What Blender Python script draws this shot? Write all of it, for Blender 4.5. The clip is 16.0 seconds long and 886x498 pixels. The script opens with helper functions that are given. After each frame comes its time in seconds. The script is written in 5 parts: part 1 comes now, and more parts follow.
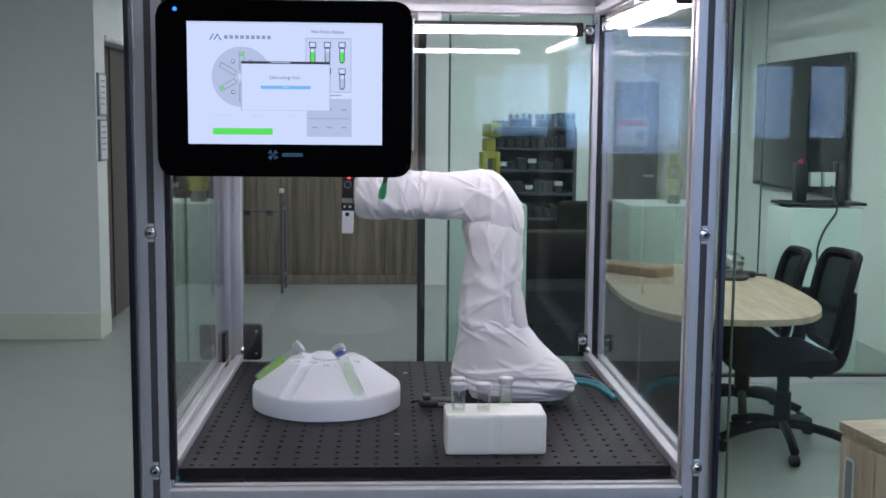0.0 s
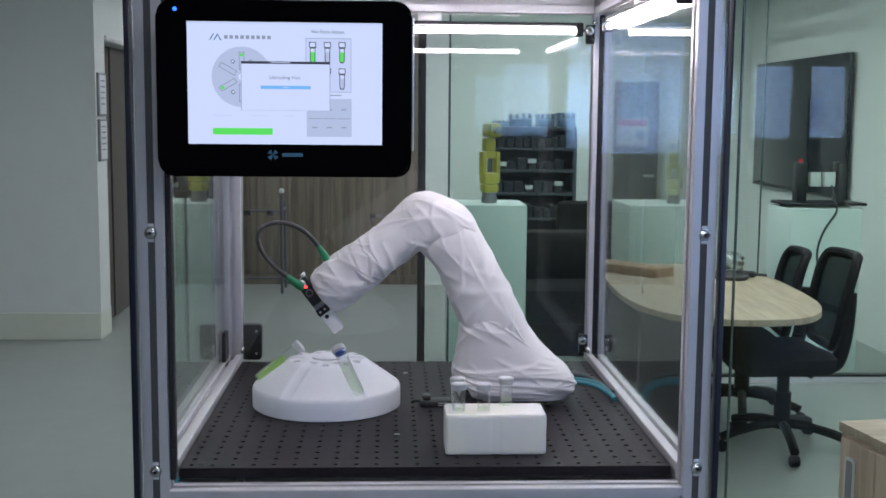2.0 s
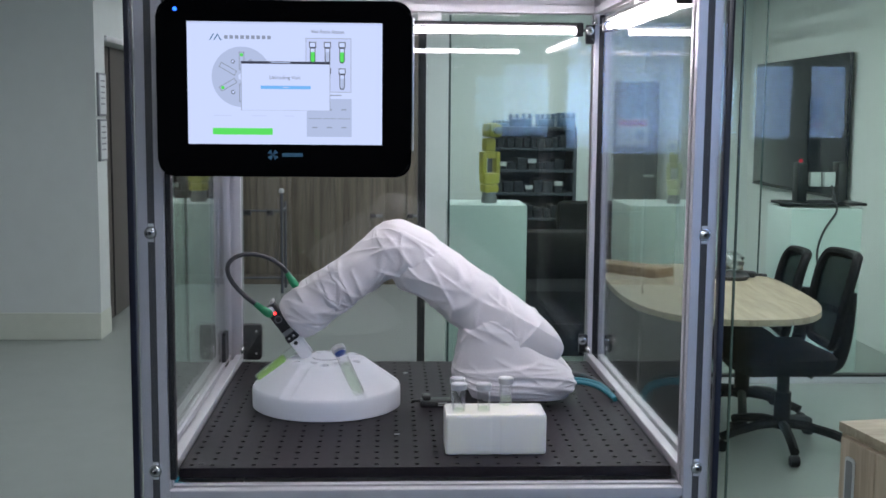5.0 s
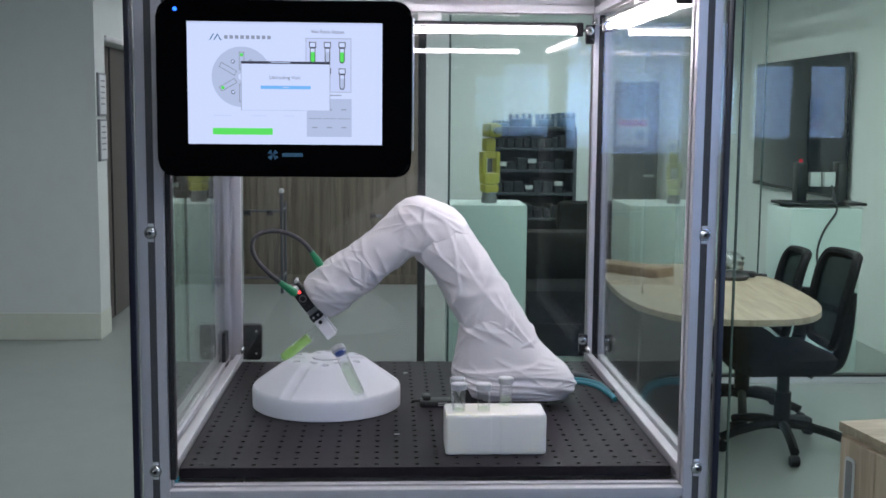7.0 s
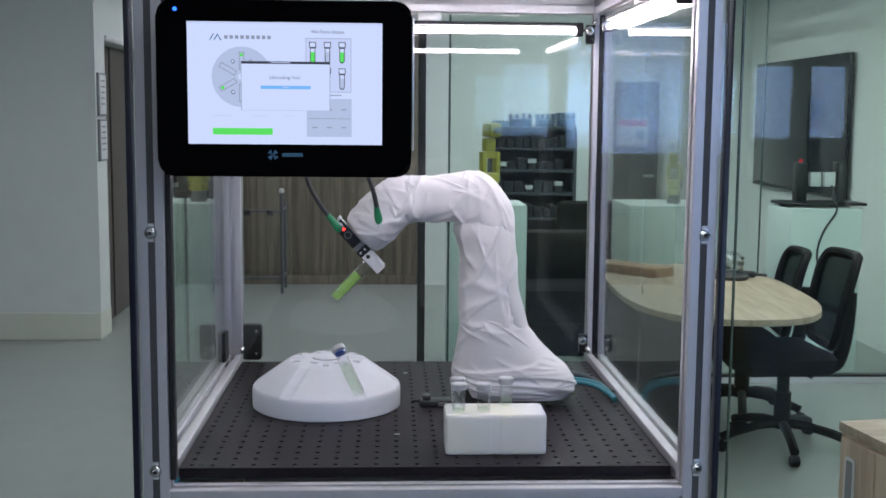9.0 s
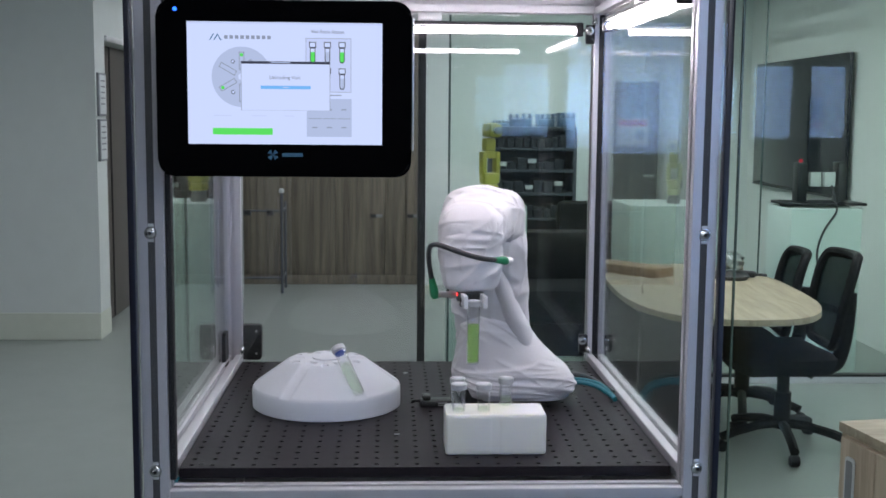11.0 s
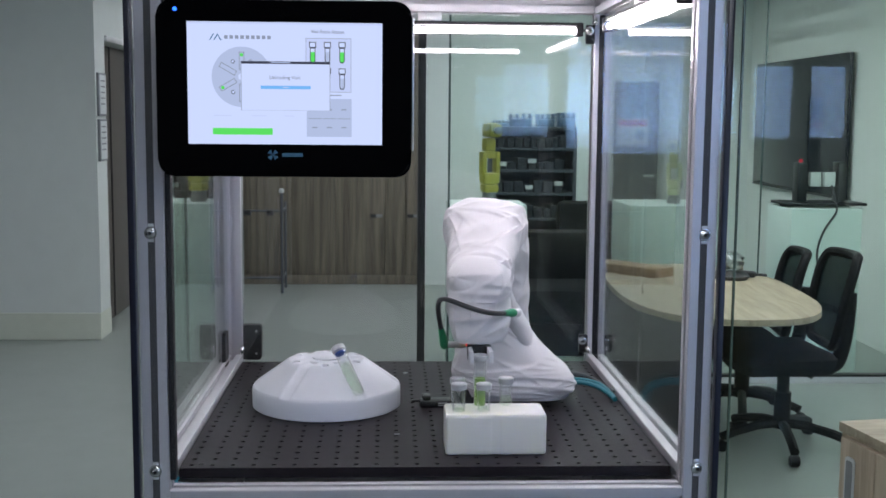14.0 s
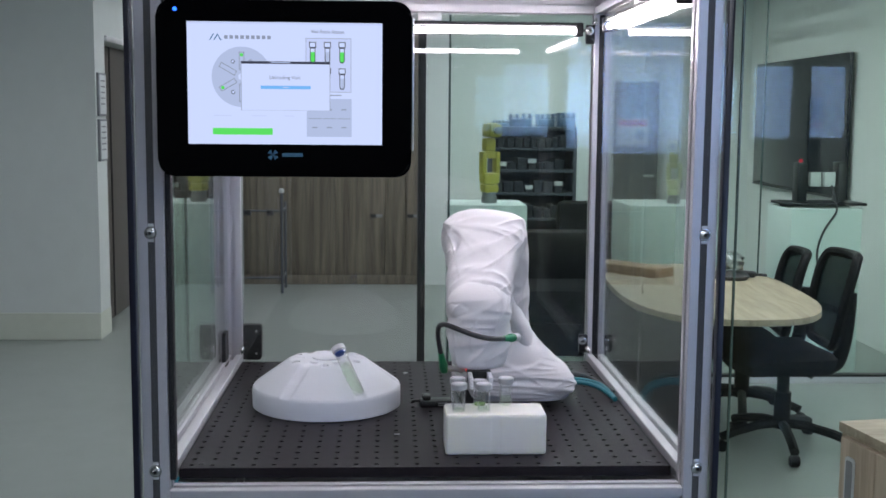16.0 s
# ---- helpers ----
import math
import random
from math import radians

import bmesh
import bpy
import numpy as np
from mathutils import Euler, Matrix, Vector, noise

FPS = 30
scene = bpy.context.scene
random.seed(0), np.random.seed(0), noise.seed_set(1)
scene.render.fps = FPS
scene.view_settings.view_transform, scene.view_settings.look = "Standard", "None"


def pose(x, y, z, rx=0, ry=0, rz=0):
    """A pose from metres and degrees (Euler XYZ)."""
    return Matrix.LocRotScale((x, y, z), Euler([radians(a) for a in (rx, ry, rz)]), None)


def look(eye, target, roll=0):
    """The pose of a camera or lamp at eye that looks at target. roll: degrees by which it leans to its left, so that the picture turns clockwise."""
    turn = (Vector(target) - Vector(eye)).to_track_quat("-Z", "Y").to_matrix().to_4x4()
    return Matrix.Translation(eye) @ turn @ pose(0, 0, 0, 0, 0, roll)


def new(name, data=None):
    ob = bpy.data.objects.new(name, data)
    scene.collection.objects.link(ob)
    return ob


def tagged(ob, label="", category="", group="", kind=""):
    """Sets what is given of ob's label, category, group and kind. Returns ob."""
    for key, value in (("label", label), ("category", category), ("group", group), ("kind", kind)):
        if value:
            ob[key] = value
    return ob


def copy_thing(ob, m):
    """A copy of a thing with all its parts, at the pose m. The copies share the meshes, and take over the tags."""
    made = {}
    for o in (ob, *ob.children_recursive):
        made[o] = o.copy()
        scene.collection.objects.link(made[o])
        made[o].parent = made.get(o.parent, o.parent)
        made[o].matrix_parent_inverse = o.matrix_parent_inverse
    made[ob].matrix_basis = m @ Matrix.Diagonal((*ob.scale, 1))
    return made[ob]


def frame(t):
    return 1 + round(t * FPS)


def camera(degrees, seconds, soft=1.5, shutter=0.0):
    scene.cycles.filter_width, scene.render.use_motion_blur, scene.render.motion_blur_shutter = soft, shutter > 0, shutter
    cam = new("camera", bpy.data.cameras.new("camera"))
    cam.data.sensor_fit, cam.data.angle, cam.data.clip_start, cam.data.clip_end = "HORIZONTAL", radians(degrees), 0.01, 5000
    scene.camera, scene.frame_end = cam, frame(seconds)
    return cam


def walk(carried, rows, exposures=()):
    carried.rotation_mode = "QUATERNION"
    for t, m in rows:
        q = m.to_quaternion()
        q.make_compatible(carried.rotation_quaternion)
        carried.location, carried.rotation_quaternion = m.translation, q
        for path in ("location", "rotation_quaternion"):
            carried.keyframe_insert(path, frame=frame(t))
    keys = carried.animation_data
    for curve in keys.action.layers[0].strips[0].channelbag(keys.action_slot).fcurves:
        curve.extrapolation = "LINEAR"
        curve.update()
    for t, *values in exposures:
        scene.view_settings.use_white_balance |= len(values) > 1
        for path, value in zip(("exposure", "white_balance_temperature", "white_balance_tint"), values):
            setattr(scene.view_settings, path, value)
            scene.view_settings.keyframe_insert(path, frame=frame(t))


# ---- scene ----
cam = camera(42.5, 16.0, soft=1.6, shutter=0.3)
EYE = look((-0.048, -1.348, 0.426), (0.047, 0.636, 0.193), 0.5)
walk(cam, [(0.0, EYE), (16.0, EYE)], exposures=[(0.0, 0.04, 6500, 10), (16.0, 0.04, 6500, 10)])

# ---- world and light levels ----
world = bpy.data.worlds.new("world")
world.use_nodes = True
scene.world = world
scene.cycles.transparent_max_bounces = 32
wn = world.node_tree.nodes["Background"]
wn.inputs[0].default_value = (0.75, 0.85, 1.0, 1)
wn.inputs[1].default_value = 0.15
LED_BAR = 60.0
CEILING_PANEL = 12.8
WINDOW_SKY = 7.5
FZ = -1.17   # floor level; z = 0 is the top of the breadboard
CZ = 1.53    # ceiling level


# ---- materials ----
def mat(name, color, rough=0.5, metal=0.0, var=0.08, scale=20.0, bump=0.0, bscale=200.0, spec=0.5, stretch=(1, 1, 1), obj_var=0.0, sss=0.0):
    m = bpy.data.materials.new(name)
    m.use_nodes = True
    nt = m.node_tree
    b = nt.nodes["Principled BSDF"]
    b.inputs["Roughness"].default_value = rough
    b.inputs["Metallic"].default_value = metal
    b.inputs["Specular IOR Level"].default_value = spec
    if sss:
        b.inputs["Subsurface Weight"].default_value = sss
        b.inputs["Subsurface Radius"].default_value = (0.012, 0.012, 0.010)
    tc = nt.nodes.new("ShaderNodeTexCoord")
    mp = nt.nodes.new("ShaderNodeMapping")
    mp.inputs["Scale"].default_value = stretch
    nt.links.new(tc.outputs["Object"], mp.inputs[0])
    n1 = nt.nodes.new("ShaderNodeTexNoise")
    n1.inputs["Scale"].default_value = scale
    n1.inputs["Detail"].default_value = 6
    n2 = nt.nodes.new("ShaderNodeTexNoise")
    n2.inputs["Scale"].default_value = scale * 7
    n2.inputs["Detail"].default_value = 3
    for n in (n1, n2):
        nt.links.new(mp.outputs[0], n.inputs["Vector"])
    add = nt.nodes.new("ShaderNodeMath")
    add.operation = "ADD"
    nt.links.new(n1.outputs[0], add.inputs[0])
    nt.links.new(n2.outputs[0], add.inputs[1])
    ramp = nt.nodes.new("ShaderNodeMapRange")
    ramp.inputs["From Min"].default_value = 0.6
    ramp.inputs["From Max"].default_value = 1.4
    ramp.inputs["To Min"].default_value = 1 - var
    ramp.inputs["To Max"].default_value = 1 + var
    nt.links.new(add.outputs[0], ramp.inputs[0])
    fac = ramp.outputs[0]
    if obj_var:
        oi = nt.nodes.new("ShaderNodeObjectInfo")
        r2 = nt.nodes.new("ShaderNodeMapRange")
        r2.inputs["To Min"].default_value = 1 - obj_var
        r2.inputs["To Max"].default_value = 1 + obj_var
        nt.links.new(oi.outputs["Random"], r2.inputs[0])
        mu = nt.nodes.new("ShaderNodeMath")
        mu.operation = "MULTIPLY"
        nt.links.new(fac, mu.inputs[0])
        nt.links.new(r2.outputs[0], mu.inputs[1])
        fac = mu.outputs[0]
    sc = nt.nodes.new("ShaderNodeVectorMath")
    sc.operation = "SCALE"
    sc.inputs[0].default_value = color
    nt.links.new(fac, sc.inputs["Scale"])
    nt.links.new(sc.outputs[0], b.inputs["Base Color"])
    if bump:
        n3 = nt.nodes.new("ShaderNodeTexNoise")
        n3.inputs["Scale"].default_value = bscale
        nt.links.new(mp.outputs[0], n3.inputs["Vector"])
        bp = nt.nodes.new("ShaderNodeBump")
        bp.inputs["Strength"].default_value = bump
        bp.inputs["Distance"].default_value = 0.002
        nt.links.new(n3.outputs[0], bp.inputs["Height"])
        nt.links.new(bp.outputs[0], b.inputs["Normal"])
    return m


def glow(name, color, strength):
    m = bpy.data.materials.new(name)
    m.use_nodes = True
    nt = m.node_tree
    nt.nodes.clear()
    e = nt.nodes.new("ShaderNodeEmission")
    o = nt.nodes.new("ShaderNodeOutputMaterial")
    e.inputs[0].default_value = (*color, 1)
    e.inputs[1].default_value = strength
    nt.links.new(e.outputs[0], o.inputs[0])
    return m


def pane(name, tint, gain=1.0, rough=0.0, ior=1.45, power=5.0):
    """Clear sheet: light passes straight, gloss by Fresnel."""
    m = bpy.data.materials.new(name)
    m.use_nodes = True
    nt = m.node_tree
    nt.nodes.clear()
    t = nt.nodes.new("ShaderNodeBsdfTransparent")
    t.inputs[0].default_value = (*tint, 1)
    g = nt.nodes.new("ShaderNodeBsdfGlossy")
    g.inputs["Roughness"].default_value = rough
    lw = nt.nodes.new("ShaderNodeLayerWeight")
    lw.inputs[0].default_value = 0.5
    pw = nt.nodes.new("ShaderNodeMath")
    pw.operation = "POWER"
    pw.inputs[1].default_value = power
    f0 = ((ior - 1) / (ior + 1)) ** 2
    mu = nt.nodes.new("ShaderNodeMath")
    mu.operation = "MULTIPLY_ADD"
    mu.inputs[1].default_value = gain * (1 - f0)
    mu.inputs[2].default_value = gain * f0
    nt.links.new(lw.outputs["Facing"], pw.inputs[0])
    nt.links.new(pw.outputs[0], mu.inputs[0])
    mx = nt.nodes.new("ShaderNodeMixShader")
    o = nt.nodes.new("ShaderNodeOutputMaterial")
    nt.links.new(mu.outputs[0], mx.inputs[0])
    nt.links.new(t.outputs[0], mx.inputs[1])
    nt.links.new(g.outputs[0], mx.inputs[2])
    nt.links.new(mx.outputs[0], o.inputs[0])
    return m


def wood_mat(name, dark, light, stretch, scale=6.0, rough=0.5):
    m = bpy.data.materials.new(name)
    m.use_nodes = True
    nt = m.node_tree
    b = nt.nodes["Principled BSDF"]
    b.inputs["Roughness"].default_value = rough
    tc = nt.nodes.new("ShaderNodeTexCoord")
    mp = nt.nodes.new("ShaderNodeMapping")
    mp.inputs["Scale"].default_value = stretch
    nt.links.new(tc.outputs["Object"], mp.inputs[0])
    oi = nt.nodes.new("ShaderNodeObjectInfo")
    ad = nt.nodes.new("ShaderNodeVectorMath")
    ad.operation = "ADD"
    mul = nt.nodes.new("ShaderNodeMath")
    mul.operation = "MULTIPLY"
    mul.inputs[1].default_value = 37.0
    nt.links.new(oi.outputs["Random"], mul.inputs[0])
    nt.links.new(mp.outputs[0], ad.inputs[0])
    nt.links.new(mul.outputs[0], ad.inputs[1])
    n = nt.nodes.new("ShaderNodeTexNoise")
    n.inputs["Scale"].default_value = scale
    n.inputs["Detail"].default_value = 8
    n.inputs["Roughness"].default_value = 0.65
    n.inputs["Distortion"].default_value = 0.6
    nt.links.new(ad.outputs[0], n.inputs["Vector"])
    cr = nt.nodes.new("ShaderNodeValToRGB")
    cr.color_ramp.elements[0].color = (*dark, 1)
    cr.color_ramp.elements[0].position = 0.33
    cr.color_ramp.elements[1].color = (*light, 1)
    cr.color_ramp.elements[1].position = 0.68
    nt.links.new(n.outputs[0], cr.inputs[0])
    nt.links.new(cr.outputs[0], b.inputs["Base Color"])
    bp = nt.nodes.new("ShaderNodeBump")
    bp.inputs["Strength"].default_value = 0.15
    bp.inputs["Distance"].default_value = 0.002
    nt.links.new(n.outputs[0], bp.inputs["Height"])
    nt.links.new(bp.outputs[0], b.inputs["Normal"])
    return m


ALU = mat("anodised_aluminium", (0.68, 0.67, 0.695), 0.38, 0.5, 0.05, 30, 0.05, 400, stretch=(1, 1, 0.1))
DULL = mat("dull_grey_steel", (0.09, 0.10, 0.115), 0.4, 0.3, 0.08, 30)
CHROME = mat("bright_zinc_screw", (0.80, 0.80, 0.79), 0.2, 1.0, 0.08, 90)
STEEL = mat("zinc_steel", (0.72, 0.72, 0.72), 0.3, 0.5, 0.08, 60)
BOARD = mat("black_anodised_board", (0.0135, 0.0095, 0.0125), 0.48, 0.0, 0.25, 14, 0.08, 500, spec=0.18)
# near black: the shade inside holes, sockets and the door gap, as colour
HOLE = mat("hole_shade", (0.004, 0.004, 0.004), 0.7)
BLACK = mat("black_plastic", (0.012, 0.012, 0.013), 0.42, 0, 0.12, 40)
BEZEL = mat("glossy_black_bezel", (0.0015, 0.0015, 0.002), 0.14, 0, 0.1, 40, spec=0.12)
RUBBER = mat("black_rubber", (0.015, 0.015, 0.016), 0.7, 0, 0.15, 60)
CABLE = mat("grey_cable", (0.035, 0.036, 0.04), 0.45, 0, 0.1, 60)
TEAL = mat("teal_cable", (0.01, 0.16, 0.20), 0.4, 0, 0.1, 60)
GREEN = mat("green_plug", (0.02, 0.27, 0.11), 0.42, 0, 0.1, 80)
DOME = mat("white_printed_plastic", (0.74, 0.76, 0.80), 0.55, 0, 0.02, 30, 0.03, 900)
HDPE = mat("milky_plastic_block", (0.93, 0.92, 0.84), 0.42, 0, 0.03, 25, 0.03, 400, sss=0.8)
CLOTH = mat("white_coverall_cloth", (0.775, 0.757, 0.772), 0.58, 0, 0.03, 35, 0.12, 320, spec=0.4)


def add_creases(m, scale, strength, distance):
    """Fine sharp creases over the weave."""
    nt = m.node_tree
    old = nt.nodes["Bump"]
    n = nt.nodes.new("ShaderNodeTexNoise")
    n.noise_type = "RIDGED_MULTIFRACTAL"
    n.inputs["Scale"].default_value = scale
    n.inputs["Detail"].default_value = 2.5
    n.inputs["Distortion"].default_value = 0.8
    nt.links.new(nt.nodes["Mapping"].outputs[0], n.inputs["Vector"])
    b = nt.nodes.new("ShaderNodeBump")
    b.inputs["Strength"].default_value = strength
    b.inputs["Distance"].default_value = distance
    nt.links.new(n.outputs[0], b.inputs["Height"])
    nt.links.new(old.outputs[0], b.inputs["Normal"])
    nt.links.new(b.outputs[0], nt.nodes["Principled BSDF"].inputs["Normal"])


add_creases(CLOTH, 13.0, 0.3, 0.003)
SLOTD = mat("slot_shade_and_screw_grey", (0.075, 0.075, 0.078), 0.5, 0, 0.1, 40)
FINGER = mat("white_finger_plastic", (0.78, 0.78, 0.8), 0.45, 0, 0.03, 60)
CAPM = mat("silver_crimp_cap", (0.60, 0.61, 0.62), 0.3, 0.35, 0.05, 90)
SEPTUM = mat("blue_septum", (0.03, 0.09, 0.42), 0.45, 0, 0.05, 90)
WALL = mat("white_wall_paint", (0.73, 0.76, 0.74), 0.7, 0, 0.03, 1.5, 0.05, 60)
COLM = mat("grey_white_column_paint", (0.59, 0.62, 0.595), 0.65, 0, 0.03, 1.2, 0.05, 60)
GREYW = mat("grey_wall_paint", (0.26, 0.27, 0.27), 0.7, 0, 0.04, 1.5)
BASEB = mat("cream_baseboard_paint", (0.55, 0.575, 0.49), 0.6, 0, 0.04, 2)
FLOORM = mat("polished_grey_floor", (0.262, 0.29, 0.265), 0.33, 0, 0.07, 0.9, 0.03, 12)
CEIL = mat("ceiling_tile_white", (0.72, 0.73, 0.72), 0.8, 0, 0.03, 2)
WOOD = wood_mat("grey_oak_laminate", (0.070, 0.058, 0.040), (0.225, 0.188, 0.138), (3.2, 3.2, 0.16))
OAK = wood_mat("light_oak_laminate", (0.26, 0.21, 0.14), (0.44, 0.375, 0.27), (0.7, 7.0, 7.0), 4.0, 0.45)
UNDERDARK = mat("under_table_shade_grey", (0.035, 0.038, 0.038), 0.5, 0, 0.1, 8)
OAKV = wood_mat("light_oak_laminate_upright", (0.36, 0.285, 0.195), (0.58, 0.48, 0.36), (6.0, 6.0, 0.5), 4.0, 0.45)
BLOCKW = wood_mat("raw_wood_block", (0.25, 0.16, 0.09), (0.46, 0.33, 0.2), (1.5, 8, 8), 5.0, 0.6)
LIFT = mat("brown_lift_door", (0.11, 0.095, 0.085), 0.4, 0.2, 0.08, 5)
PLINTH = mat("plinth_white", (0.60, 0.68, 0.66), 0.5, 0, 0.02, 3)
YELLOW = mat("robot_yellow", (0.52, 0.46, 0.08), 0.4, 0, 0.06, 20)
PALEY = mat("robot_pale_cream", (0.62, 0.62, 0.42), 0.45, 0, 0.06, 20)
# shelf and bins: the bluish haze of reflections is mixed into these colours
SHELFM = mat("hazed_charcoal_shelf", (0.055, 0.065, 0.08), 0.55, 0, 0.15, 6)
BINM = mat("hazed_black_bins", (0.03, 0.035, 0.045), 0.6, 0, 0.25, 12)
BLUEBIN = mat("blue_grey_bins", (0.07, 0.12, 0.20), 0.5, 0, 0.15, 12)
GREYDOOR = mat("grey_steel_door", (0.17, 0.19, 0.20), 0.5, 0, 0.06, 4)
CHAIRM = mat("black_chair_fabric", (0.006, 0.006, 0.006), 0.9, 0, 0.2, 60, 0.2, 500, spec=0.15)
CHAIRP = mat("black_chair_plastic", (0.005, 0.005, 0.0055), 0.5, 0, 0.1, 40, spec=0.18)
SIGNW = mat("sign_white", (0.6, 0.62, 0.62), 0.5)
SIGNG = mat("sign_grey", (0.22, 0.23, 0.24), 0.5)
SIGNR = mat("sign_red", (0.45, 0.06, 0.05), 0.5)
# ink paled towards the wall colour, for the haze in front of it
INK = mat("hazed_wall_lettering_grey", (0.60, 0.63, 0.61), 0.6)
TVM = mat("tv_glass_black", (0.008, 0.010, 0.016), 0.07, 0, 0.05, 10, spec=0.3)
PANEL = pane("clear_polycarbonate", (0.965, 0.975, 0.97), 0.9)
REAR = pane("clear_rear_sheet", (0.965, 0.975, 0.97), 1.35)
FRONT = pane("clear_coated_front_sheet", (0.985, 0.985, 0.99), 0.5)
GLASSW = pane("greenish_partition_glass", (0.945, 0.982, 0.955), 0.5)
EDGE = mat("dark_panel_edge", (0.008, 0.009, 0.02), 0.3)
GEDGE = mat("green_glass_edge", (0.06, 0.095, 0.085), 0.2)
VIALG = pane("vial_glass", (0.985, 0.99, 0.99), 1.1, 0.02, 1.5, 2.8)
WRAP = pane("clear_wrap", (0.80, 0.83, 0.82), 3.5, 0.15, 1.5, 2.0)
MESHB = pane("black_mesh_back", (0.07, 0.07, 0.07), 0.0, 0.6)
LEDM = glow("led_tube", (1.04, 0.95, 1.03), LED_BAR)
PANELM = glow("ceiling_light_panel", (0.92, 0.965, 1.07), CEILING_PANEL)
SKYM = glow("window_daylight", (0.35, 0.55, 1.0), WINDOW_SKY)
REDLED = glow("red_led", (1.0, 0.03, 0.03), 5.0)
REDDIM = glow("dim_red_lamp", (0.6, 0.05, 0.08), 0.6)
BLUELED = glow("blue_led", (0.02, 0.12, 1.0), 3.5)


def liquid(name, color, density):
    m = bpy.data.materials.new(name)
    m.use_nodes = True
    nt = m.node_tree
    nt.nodes.clear()
    t = nt.nodes.new("ShaderNodeBsdfTransparent")
    t.inputs[0].default_value = (*[0.45 + 0.55 * c for c in color], 1)
    d = nt.nodes.new("ShaderNodeBsdfPrincipled")
    d.inputs["Base Color"].default_value = (*color, 1)
    d.inputs["Roughness"].default_value = 0.15
    tr = nt.nodes.new("ShaderNodeBsdfTranslucent")
    tr.inputs[0].default_value = (*color, 1)
    a = nt.nodes.new("ShaderNodeMixShader")
    a.inputs[0].default_value = 0.5
    b = nt.nodes.new("ShaderNodeMixShader")
    b.inputs[0].default_value = density
    o = nt.nodes.new("ShaderNodeOutputMaterial")
    nt.links.new(d.outputs[0], a.inputs[1])
    nt.links.new(tr.outputs[0], a.inputs[2])
    nt.links.new(t.outputs[0], b.inputs[1])
    nt.links.new(a.outputs[0], b.inputs[2])
    nt.links.new(b.outputs[0], o.inputs[0])
    return m


LIME = liquid("green_liquid", (0.72, 1.0, 0.40), 0.42)
PALELIQ = liquid("pale_green_liquid", (0.90, 1.0, 0.86), 0.08)


# ---- building helpers ----
def flush(name, bm, material, parent=None, label="", smooth=True, m=None):
    me = bpy.data.meshes.new(name)
    bmesh.ops.recalc_face_normals(bm, faces=bm.faces)
    bm.to_mesh(me)
    bm.free()
    for mm in (material if isinstance(material, (list, tuple)) else [material]):
        me.materials.append(mm)
    if smooth:
        me.shade_smooth()
        me.set_sharp_from_angle(angle=radians(38))
    ob = new(name, me)
    if parent is not None:
        ob.parent = parent
    if m is not None:
        ob.matrix_basis = m
    if label:
        tagged(ob, label)
    return ob


def part(name, bm, material, parent, label="", m=None, smooth=True):
    return flush(name, bm, material, parent, label, smooth, m)


def thing(name, m, label, category, group=""):
    ob = new(name)
    ob.empty_display_size = 0.05
    ob.matrix_basis = m
    return tagged(ob, label, category, group)


def box(x0, x1, y0, y1, z0, z1, bevel=0.002, bm=None, m=None):
    bm = bm or bmesh.new()
    M = Matrix.Translation(((x0 + x1) / 2, (y0 + y1) / 2, (z0 + z1) / 2)) @ Matrix.Diagonal((x1 - x0, y1 - y0, z1 - z0, 1))
    if m is not None:
        M = m @ M
    vs = bmesh.ops.create_cube(bm, size=1, matrix=M)["verts"]
    if bevel:
        es = list({e for v in vs for e in v.link_edges})
        bmesh.ops.bevel(bm, geom=es, offset=bevel, segments=2, affect="EDGES", profile=0.5)
    return bm


def cyl(r, h, m=None, seg=24, r2=None, bevel=0.0, bm=None):
    """Upright cylinder from z = 0 to h, then moved by m."""
    bm = bm or bmesh.new()
    M = (m or Matrix()) @ Matrix.Translation((0, 0, h / 2))
    vs = bmesh.ops.create_cone(bm, cap_ends=True, segments=seg, radius1=r, radius2=r if r2 is None else r2, depth=h, matrix=M)["verts"]
    if bevel:
        es = [e for e in {e for v in vs for e in v.link_edges} if any(len(f.verts) > 4 for f in e.link_faces)]
        bmesh.ops.bevel(bm, geom=es, offset=bevel, segments=2, affect="EDGES")
    return bm


def lathe(profile, seg=32, bm=None, m=None):
    """Turn a profile of (radius, z) about z."""
    bm = bm or bmesh.new()
    M = m or Matrix()
    rings = []
    for r, z in profile:
        if r < 1e-6:
            rings.append([bm.verts.new(M @ Vector((0, 0, z)))])
        else:
            rings.append([bm.verts.new(M @ Vector((r * math.cos(2 * math.pi * k / seg), r * math.sin(2 * math.pi * k / seg), z))) for k in range(seg)])
    for a, b in zip(rings, rings[1:]):
        for k in range(seg):
            j = (k + 1) % seg
            if len(a) == 1 and len(b) == 1:
                continue
            if len(a) == 1:
                bm.faces.new((a[0], b[j], b[k]))
            elif len(b) == 1:
                bm.faces.new((a[k], a[j], b[0]))
            else:
                bm.faces.new((a[k], a[j], b[j], b[k]))
    return bm


